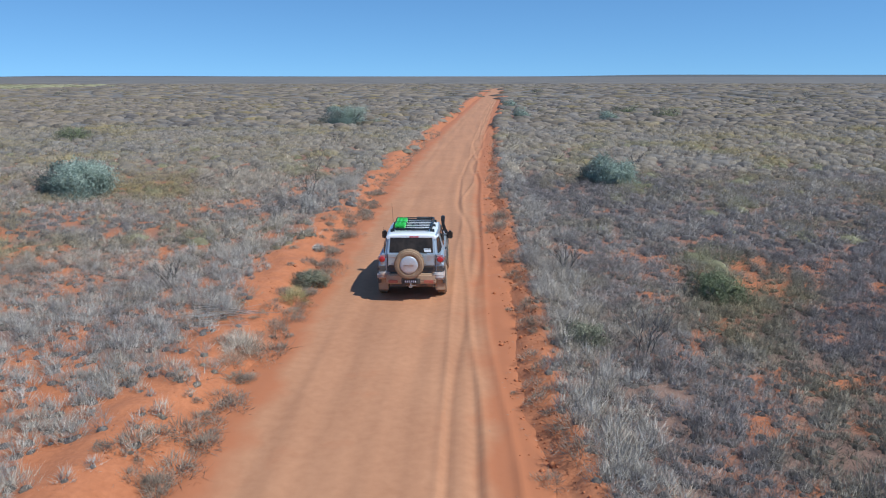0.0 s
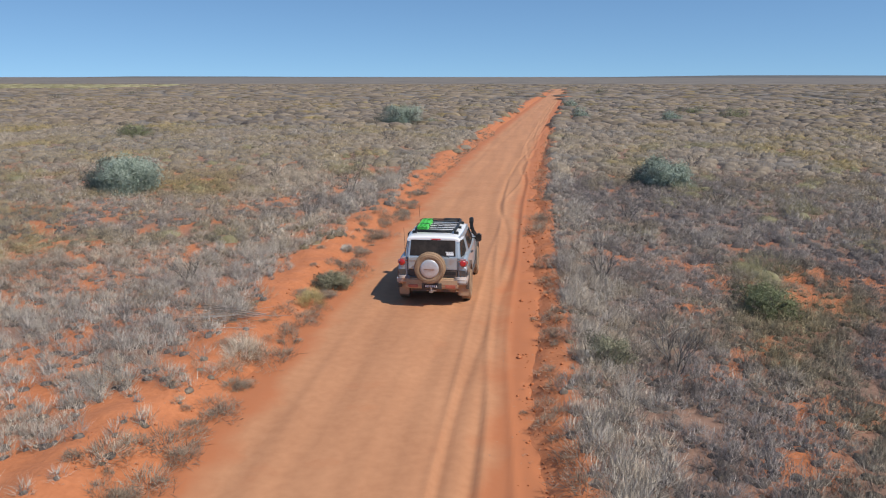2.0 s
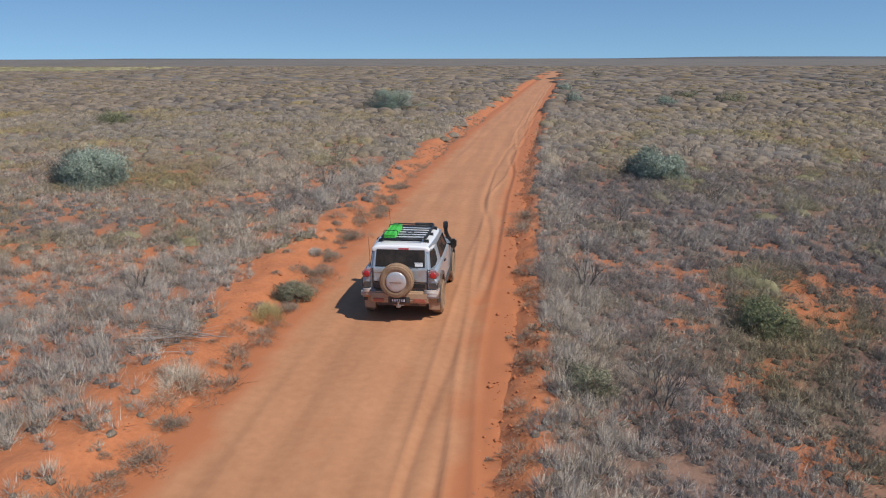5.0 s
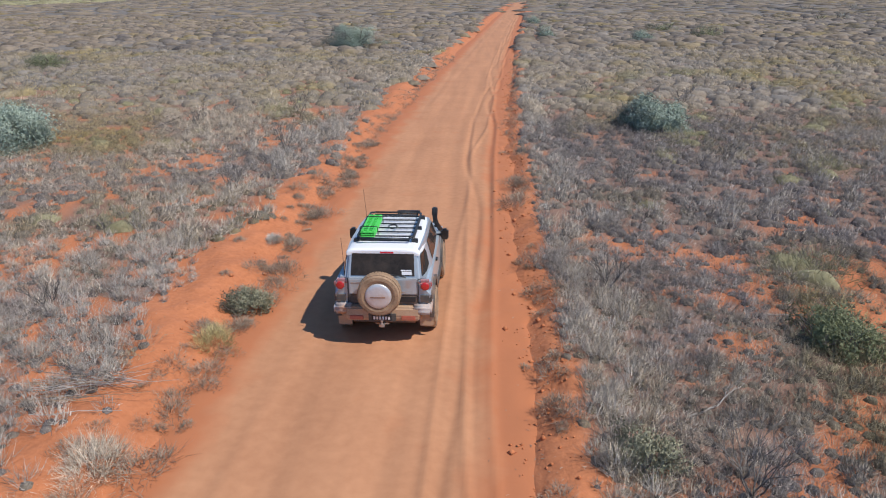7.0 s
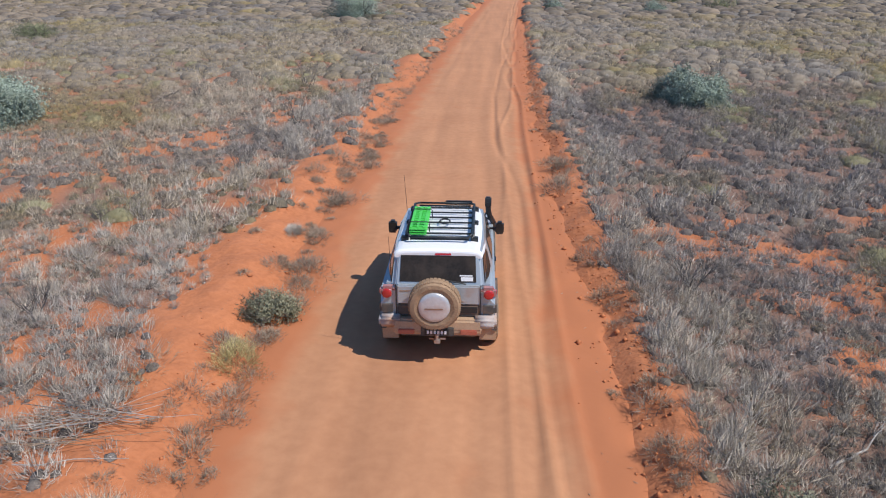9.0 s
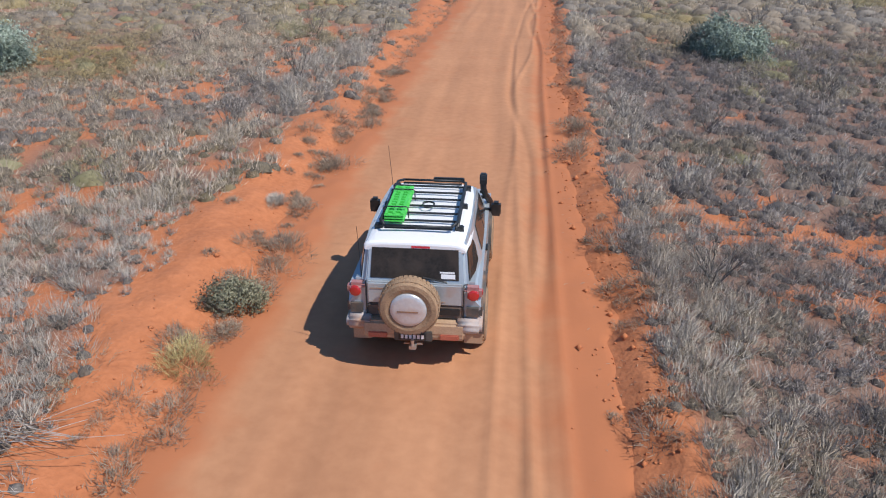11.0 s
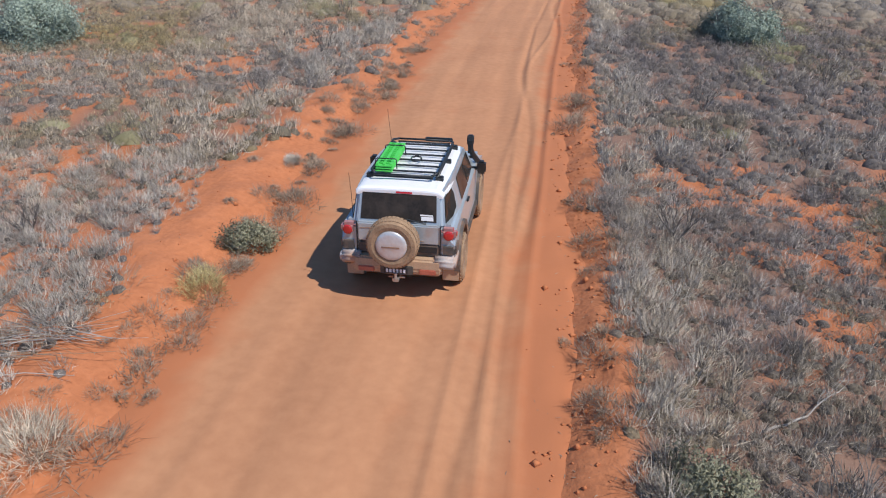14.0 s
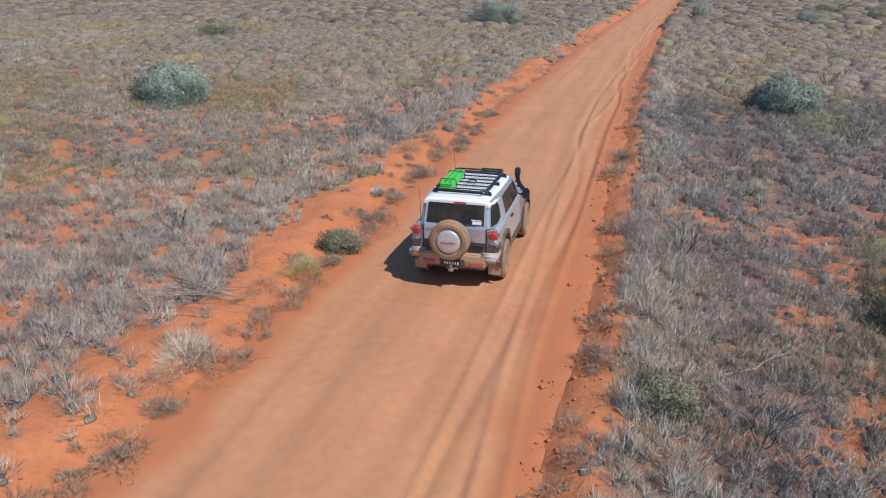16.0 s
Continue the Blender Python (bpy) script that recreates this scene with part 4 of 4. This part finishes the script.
    # whip aerials
    part("aerial", tube(bmesh.new(), [(-0.74, -1.95, 1.32), (-0.745, -1.96, 1.7), (-0.76, -1.99, 2.08)], 0.006, 6, 0.5), BLACK, car)
    part("aerial", tube(bmesh.new(), [(-0.78, 1.25, 1.18), (-0.80, 1.15, 1.7), (-0.82, 1.05, 2.2)], 0.006, 6, 0.5), BLACK, car)
    # roof rack
    def deck(y):
        return 1.90 - 0.036 * (y + 1.5)

    rk = bmesh.new()
    for s in (-1, 1):
        tube(rk, [(s * 0.46, -1.58, deck(-1.58) + 0.03), (s * 0.535, -1.46, deck(-1.46) + 0.055), (s * 0.54, 0.22, deck(0.22) + 0.055), (s * 0.46, 0.38, deck(0.38) + 0.03)], 0.021, 8)
        tube(rk, [(s * 0.52, -1.52, deck(-1.52) - 0.005), (s * 0.525, 0.28, deck(0.28) - 0.005)], 0.018, 8)
        for y in (-1.1, -0.55, 0.0):
            tube(rk, [(s * 0.525, y, deck(y) - 0.01), (s * 0.54, y, deck(y) + 0.055)], 0.014, 6)
    for s in (-1, 1):
        slab(rk, [(s * 0.505, -1.5, deck(-1.5)), (s * 0.56, -1.5, deck(-1.5)), (s * 0.56, 0.27, deck(0.27)), (s * 0.505, 0.27, deck(0.27))], (0, 0, 1), 0.012)
    for y, dz in ((-1.59, 0.03), (-1.56, -0.012), (0.38, 0.03), (0.34, -0.012)):
        tube(rk, [(-0.47, y, deck(y) + dz), (0.47, y, deck(y) + dz)], 0.019, 8)
    rack = part("roof_rack", rk, BLACK, car, "black tube roof rack", True)
    for k in range(6):
        y = -1.28 + 0.295 * k
        part("crossbar", box(bmesh.new(), -0.525, 0.525, y - 0.019, y + 0.019, deck(y) - 0.022, deck(y) + 0.004, 0.006), BLACK, rack)
    for s in (-1, 1):
        for y in (-1.43, -0.57, 0.26):
            ft = bmesh.new()
            box(ft, min(s * 0.50, s * 0.62), max(s * 0.50, s * 0.62), y - 0.05, y + 0.05, deck(y) - 0.11, deck(y) - 0.01, 0.012)
            part("rack_foot", ft, BLACK, rack)
    part("light_bar", box(bmesh.new(), 0.0, 0.50, 0.44, 0.51, deck(0.47) - 0.02, deck(0.47) + 0.05, 0.012), BLACK, rack, "black light bar")
    return car, deck


car, deck = build_vehicle()


def build_boards(deck):
    """A stack of moulded traction boards, strapped down flat on the rack."""
    top = new("recovery_boards")
    tagged(top, "bright green moulded recovery boards strapped on the roof rack", "recovery boards")
    for layer in range(3):
        bm = bmesh.new()
        z = deck(-0.7) + 0.012 + layer * 0.04
        y0, y1 = -1.36, -0.22
        box(bm, -0.505, -0.225, y0, y1, z, z + 0.022, 0.006)
        for s in (-0.475, -0.365, -0.255):
            box(bm, s - 0.025, s + 0.025, y0 + 0.03, y1 - 0.03, z + 0.018, z + 0.038, 0.006)
        if layer == 2:
            for k in range(11):
                y = y0 + 0.10 + k * 0.094
                for x in (-0.42, -0.31):
                    box(bm, x - 0.035, x + 0.035, y - 0.022, y + 0.022, z + 0.02, z + 0.05, 0.008)
        part("board", bm, GREEN_PLASTIC, top)
    for y in (-1.20, -0.46):
        zt = deck(y) + 0.16
        part("strap", tube(bmesh.new(), [(-0.535, y, deck(y) - 0.01), (-0.53, y, zt - 0.02), (-0.505, y, zt), (-0.21, y, zt), (-0.185, y, zt - 0.02), (-0.18, y, deck(y) - 0.01)], 0.010, 6), BLACK, top, "black strap")
    return top


build_boards(deck)
coil = bmesh.new()
tube(coil, [(0.05 + 0.085 * (1 + 0.12 * math.sin(1.3 * k)) * math.cos(0.5 * k), -0.72 + 0.12 * math.sin(0.5 * k), deck(-0.72) + 0.012 + 0.0007 * k) for k in range(34)], 0.007, 6)
tagged(part("rope_coil", coil, BLACK, None), "thin dark rope coiled on the roof rack", "rope")


# ---------------------------------------------------------------- shrubs
def grow(bm, p, d, length, r, depth, rnd, tips, spread=0.6):
    q = p + d * length
    mid = (p + q) / 2 + Vector((rnd.uniform(-1, 1), rnd.uniform(-1, 1), rnd.uniform(-0.3, 0.5))) * length * 0.12
    tube(bm, [p, mid, q], r, 5, 0.6)
    tips.append((mid, depth))
    tips.append((q, depth))
    if depth:
        for _ in range(rnd.choice((2, 3, 3))):
            nd = (d + Vector((rnd.uniform(-1, 1), rnd.uniform(-1, 1), rnd.uniform(-0.2, 0.7))) * spread).normalized()
            grow(bm, q, nd, length * rnd.uniform(0.6, 0.85), r * 0.6, depth - 1, rnd, tips, spread)


def build_bush(x, y, width, height, leaf, leaves, label, seed):
    """A many-stemmed shrub: limbs from the ground, and small leaves in clumps along the twigs."""
    rnd = random.Random(seed)
    z = float(ground_height(np.array(x, float), np.array(y, float)))
    top = new("bush")
    tagged(top, label, "bush")
    limbs, tips = bmesh.new(), []
    for k in range(7):
        a = 2 * math.pi * (k + rnd.random() * 0.7) / 7
        d = Vector((math.cos(a) * width * 0.35, math.sin(a) * width * 0.35, height * 0.55)).normalized()
        grow(limbs, Vector((x + 0.1 * math.cos(a), y + 0.1 * math.sin(a), z - 0.03)), d, 0.30 * math.hypot(width * 0.4, height * 0.7), 0.03 * height / 1.5, 3, rnd, tips)
    part("branchwork", limbs, BARK, top, "thin grey branches")
    r = np.random.default_rng(seed)
    # clumps over an uneven dome, with gaps between them
    nc = 70
    az, up = r.uniform(0, 2 * np.pi, nc), np.arccos(r.uniform(-0.05, 1, nc))
    reach = r.uniform(0.55, 1.0, nc) * (0.8 + 0.35 * np.sin(2 * az + seed) * np.sin(up))
    centres = np.stack([np.cos(az) * np.sin(up) * reach * width / 2, np.sin(az) * np.sin(up) * reach * width / 2, np.abs(np.cos(up)) * reach * height * 0.9 + 0.1], 1)
    c = centres[r.integers(0, nc, leaves)] + r.normal(0, 0.058 * width, (leaves, 3)) * (1, 1, 0.75)
    c[:, 2] = np.clip(c[:, 2], 0.03, None)
    c += (x, y, z)
    n1 = r.normal(size=(leaves, 3))
    n1 /= np.linalg.norm(n1, axis=1, keepdims=True)
    n2 = np.cross(n1, r.normal(size=(leaves, 3)))
    n2 /= np.linalg.norm(n2, axis=1, keepdims=True)
    s = 0.055 * min(max(0.45, width / 3.2), 1.0)
    l, w = n1 * s * r.uniform(0.7, 1.5, (leaves, 1)), n2 * s * 0.45
    way = (c - (x, y, z + 0.15 * height)) / (width / 2, width / 2, height) * 0.8
    v = np.stack([c - l, c + w, c + l, c - w], 1)
    v = np.concatenate([v, np.repeat(way[:, None], 4, 1), np.zeros((leaves, 4, 1))], -1).reshape(-1, 7)
    me = soup("foliage", v, np.arange(len(v)).reshape(-1, 4), leaf)
    f = new("foliage", me)
    f.parent = top
    return top


def build_dead_shrub(x, y, height, label, seed, lean=0.0):
    rnd = random.Random(seed)
    z = float(ground_height(np.array(x, float), np.array(y, float)))
    bm, tips = bmesh.new(), []
    for k in range(6):
        a = 2 * math.pi * (k + rnd.random()) / 6
        d = Vector((math.cos(a) * 0.55 + lean, math.sin(a) * 0.55, 1)).normalized()
        grow(bm, Vector((x, y, z - 0.03)), d, height * 0.34, 0.016, 3, rnd, tips, 0.5)
    ob = part("dead_shrub", bm, BARK, None, label)
    return tagged(ob, label, "shrub")


BLUE = "blue-green leafy bush standing among grey scrub"
OLIVE = "olive-green leafy bush standing among grey scrub"
for k, (x, y, w, h, leaf, n, label) in enumerate((
    (-13.0, 70, 6.6, 2.8, BLUE_LEAF, 20000, BLUE), (-19.5, 96, 3.6, 1.6, BLUE_LEAF, 3740, BLUE), (9.6, 86, 3.6, 1.8, BLUE_LEAF, 4250, BLUE), (9.8, 118, 4.4, 1.9, BLUE_LEAF, 4250, BLUE),
    (20.5, 78, 4.0, 1.7, BLUE_LEAF, 4760, BLUE), (30, 84, 4.4, 1.8, GREEN_LEAF, 2800, OLIVE), (27.5, 98, 5.0, 1.6, GREEN_LEAF, 2600, OLIVE),
    (-18.5, 15.5, 4.8, 2.1, BLUE_LEAF, 30000, BLUE), (9.6, 19.5, 3.5, 1.8, BLUE_LEAF, 22000, BLUE), (-36, 48, 4.0, 1.7, GREEN_LEAF, 3500, OLIVE), (27, 240, 6, 2.4, GREEN_LEAF, 1500, OLIVE))):
    build_bush(x, y, w, h, leaf, n, label, 40 + k)
BARE = "bare dead shrub with thin dark branches on red sand"
for k, (x, y, h) in enumerate(((5.4, -6.6, 1.3), (-6.4, 15.0, 1.5), (-6.4, 8.2, 1.1), (-7.6, 22.5, 1.7), (-9.5, 42, 1.6), (6.5, 9, 1.0), (11, 13, 0.9), (-12, 20, 1.0), (8, 30, 1.3), (4.6, 0.2, 1.0), (-7.2, -1.2, 0.9), (12.5, 26, 1.3))):
    build_dead_shrub(x, y, h, BARE, 70 + k)
# low green shrubs close by the track
for k, (x, y, w, h, leaf, n) in enumerate(((-3.15, -0.7, 1.15, 0.55, SAGE_LEAF, 5000), (4.1, -6.1, 1.15, 0.75, SAGE_LEAF, 4500), (8.3, -2.2, 1.7, 0.9, GREEN_LEAF, 6500))):
    build_bush(x, y, w, h, leaf, n, "low grey-green shrub on the sandy verge", 140 + k)


def build_tussock(x, y, width, height, mat, label, seed):
    """A tall grass tussock: fine blades over an uneven dome, standing up and out."""
    ob = clump("grass_tussock", mat, 1500, width / 2, height, 0.16, 0.0032, 0.6, 50, seed, label, "grass", "")
    ob.matrix_basis = pose(x, y, float(top_of_sand(np.array([x]), np.array([y]))[0]), 0, 0, 37 * seed)
    return ob


build_tussock(-3.15, -2.5, 0.95, 0.62, YELLOW_GRASS, "tall yellow-green grass tussock at the track's edge", 151)
build_tussock(-3.7, 3.4, 0.7, 0.42, STRAW, "pale dry grass tussock at the track's edge", 152)
build_tussock(-3.5, -6.4, 0.7, 0.36, STRAW, "pale dry grass tussock at the track's edge", 153)


def build_branch(x, y, length, turn, mat, seed, rise=0.12):
    """A dead limb lying on the ground, with a few forked twigs."""
    rnd = random.Random(seed)
    z = float(top_of_sand(np.array([x]), np.array([y]))[0])
    bm, tips = bmesh.new(), []
    p = Vector((x, y, z + 0.02))
    d = Vector((math.cos(radians(turn)), math.sin(radians(turn)), rise))
    q, r = p, 0.02
    for k in range(4):
        n = q + (d + Vector((rnd.uniform(-0.3, 0.3), rnd.uniform(-0.3, 0.3), rnd.uniform(-0.12, 0.12)))).normalized() * length / 4
        n.z = max(n.z, z + 0.015)
        tube(bm, [q, (q + n) / 2 + Vector((0, 0, 0.02)), n], r, 6, 0.8)
        q, r = n, r * 0.75
        if k:
            grow(bm, q, (d + Vector((rnd.uniform(-1, 1), rnd.uniform(-1, 1), rnd.uniform(0.1, 0.5)))).normalized(), length * 0.16, r * 0.6, 2, rnd, tips, 0.5)
    return tagged(part("fallen_branch", bm, mat, None), "dead grey branch lying on red sand among tussocks", "branch")


for k, (x, y, ln, a, mat) in enumerate(((5.0, -4.8, 1.3, 25, PALE_WOOD), (6.6, 2.6, 1.0, 60, BARK), (7.4, -1.0, 1.2, -20, PALE_WOOD), (9.6, 6.0, 1.2, 35, BARK), (5.9, 7.5, 1.0, 50, PALE_WOOD), (-6.0, 3.4, 1.2, 140, BARK), (-14, 19, 1.6, 10, BARK))):
    build_branch(x, y, ln, a, mat, 160 + k, 0.35 if mat == BARK else 0.12)


def build_brush_pile(x, y, seed):
    """Long cut twigs heaped flat on the sand of the verge."""
    rnd = random.Random(seed)
    top = new("brush_pile")
    tagged(top, "heap of long dry cut twigs on the sandy verge", "brush pile")
    for k in range(46):
        a = radians(rnd.gauss(8, 16))
        ln = rnd.uniform(0.8, 1.7)
        cx, cy = x + rnd.gauss(0, 0.25), y + rnd.gauss(0, 0.28)
        base = float(top_of_sand(np.array([cx]), np.array([cy]))[0]) + 0.012 + 0.004 * k
        pts = []
        for i in range(5):
            f = i / 4 - 0.5
            px, py = cx + math.cos(a) * ln * f, cy + math.sin(a) * ln * f + 0.05 * rnd.uniform(-1, 1)
            pts.append((px, py, max(float(top_of_sand(np.array([px]), np.array([py]))[0]) + 0.01, base + 0.03 * rnd.uniform(-0.3, 1))))
        part("twig", tube(bmesh.new(), pts, rnd.uniform(0.005, 0.010), 5, 0.4), rnd.choice((BARK, PALE_WOOD, DRY_STICK)), top)
    return top


build_brush_pile(-4.5, -4.5, 171)
for k in range(22):
    rnd = random.Random(300 + k)
    y = rnd.uniform(130, 520)
    x = rnd.uniform(-0.75, 0.55) * y
    if abs(x - float(bend(y))) > 9:
        build_bush(x, y, rnd.uniform(3.0, 6.5), rnd.uniform(1.3, 2.4), rnd.choice((GREEN_LEAF, BLUE_LEAF)), 350, "dark bush far out on the scrub plain", 300 + k)


def build_ridge(name, x0, x1, y, heights, label):
    """A long low rise on the skyline."""
    bm = bmesh.new()
    n = 60
    rows = []
    for i in range(n + 1):
        x = x0 + (x1 - x0) * i / n
        h = heights * float(0.35 + 0.8 * wander(np.array(x), np.array(y), 500, 50)) * min(1.0, 4 * i / n, 4 * (n - i) / n)
        rows.append([bm.verts.new((x, y + dy, z)) for dy, z in ((-300, -1.0), (-120, h * 0.6), (0, h), (250, -1.0))])
    for p, q in zip(rows, rows[1:]):
        for i in range(3):
            bm.faces.new((p[i], q[i], q[i + 1], p[i + 1]))
    ob = part(name, bm, RIDGE, None, label, True)
    return tagged(ob, label, "ridge", kind="structure")


RIDGE = material("far_scrub_rise", (0.085, 0.088, 0.085), (0.135, 0.132, 0.120), 0.95, scale=0.01, fine=0.05, bump=0)
build_ridge("backdrop_ridge", -2600, -300, 3600, 5, "low hazy rise on the far skyline")
build_ridge("backdrop_ridge", 150, 2600, 3000, 8, "low dark scrub-covered rise on the far skyline")
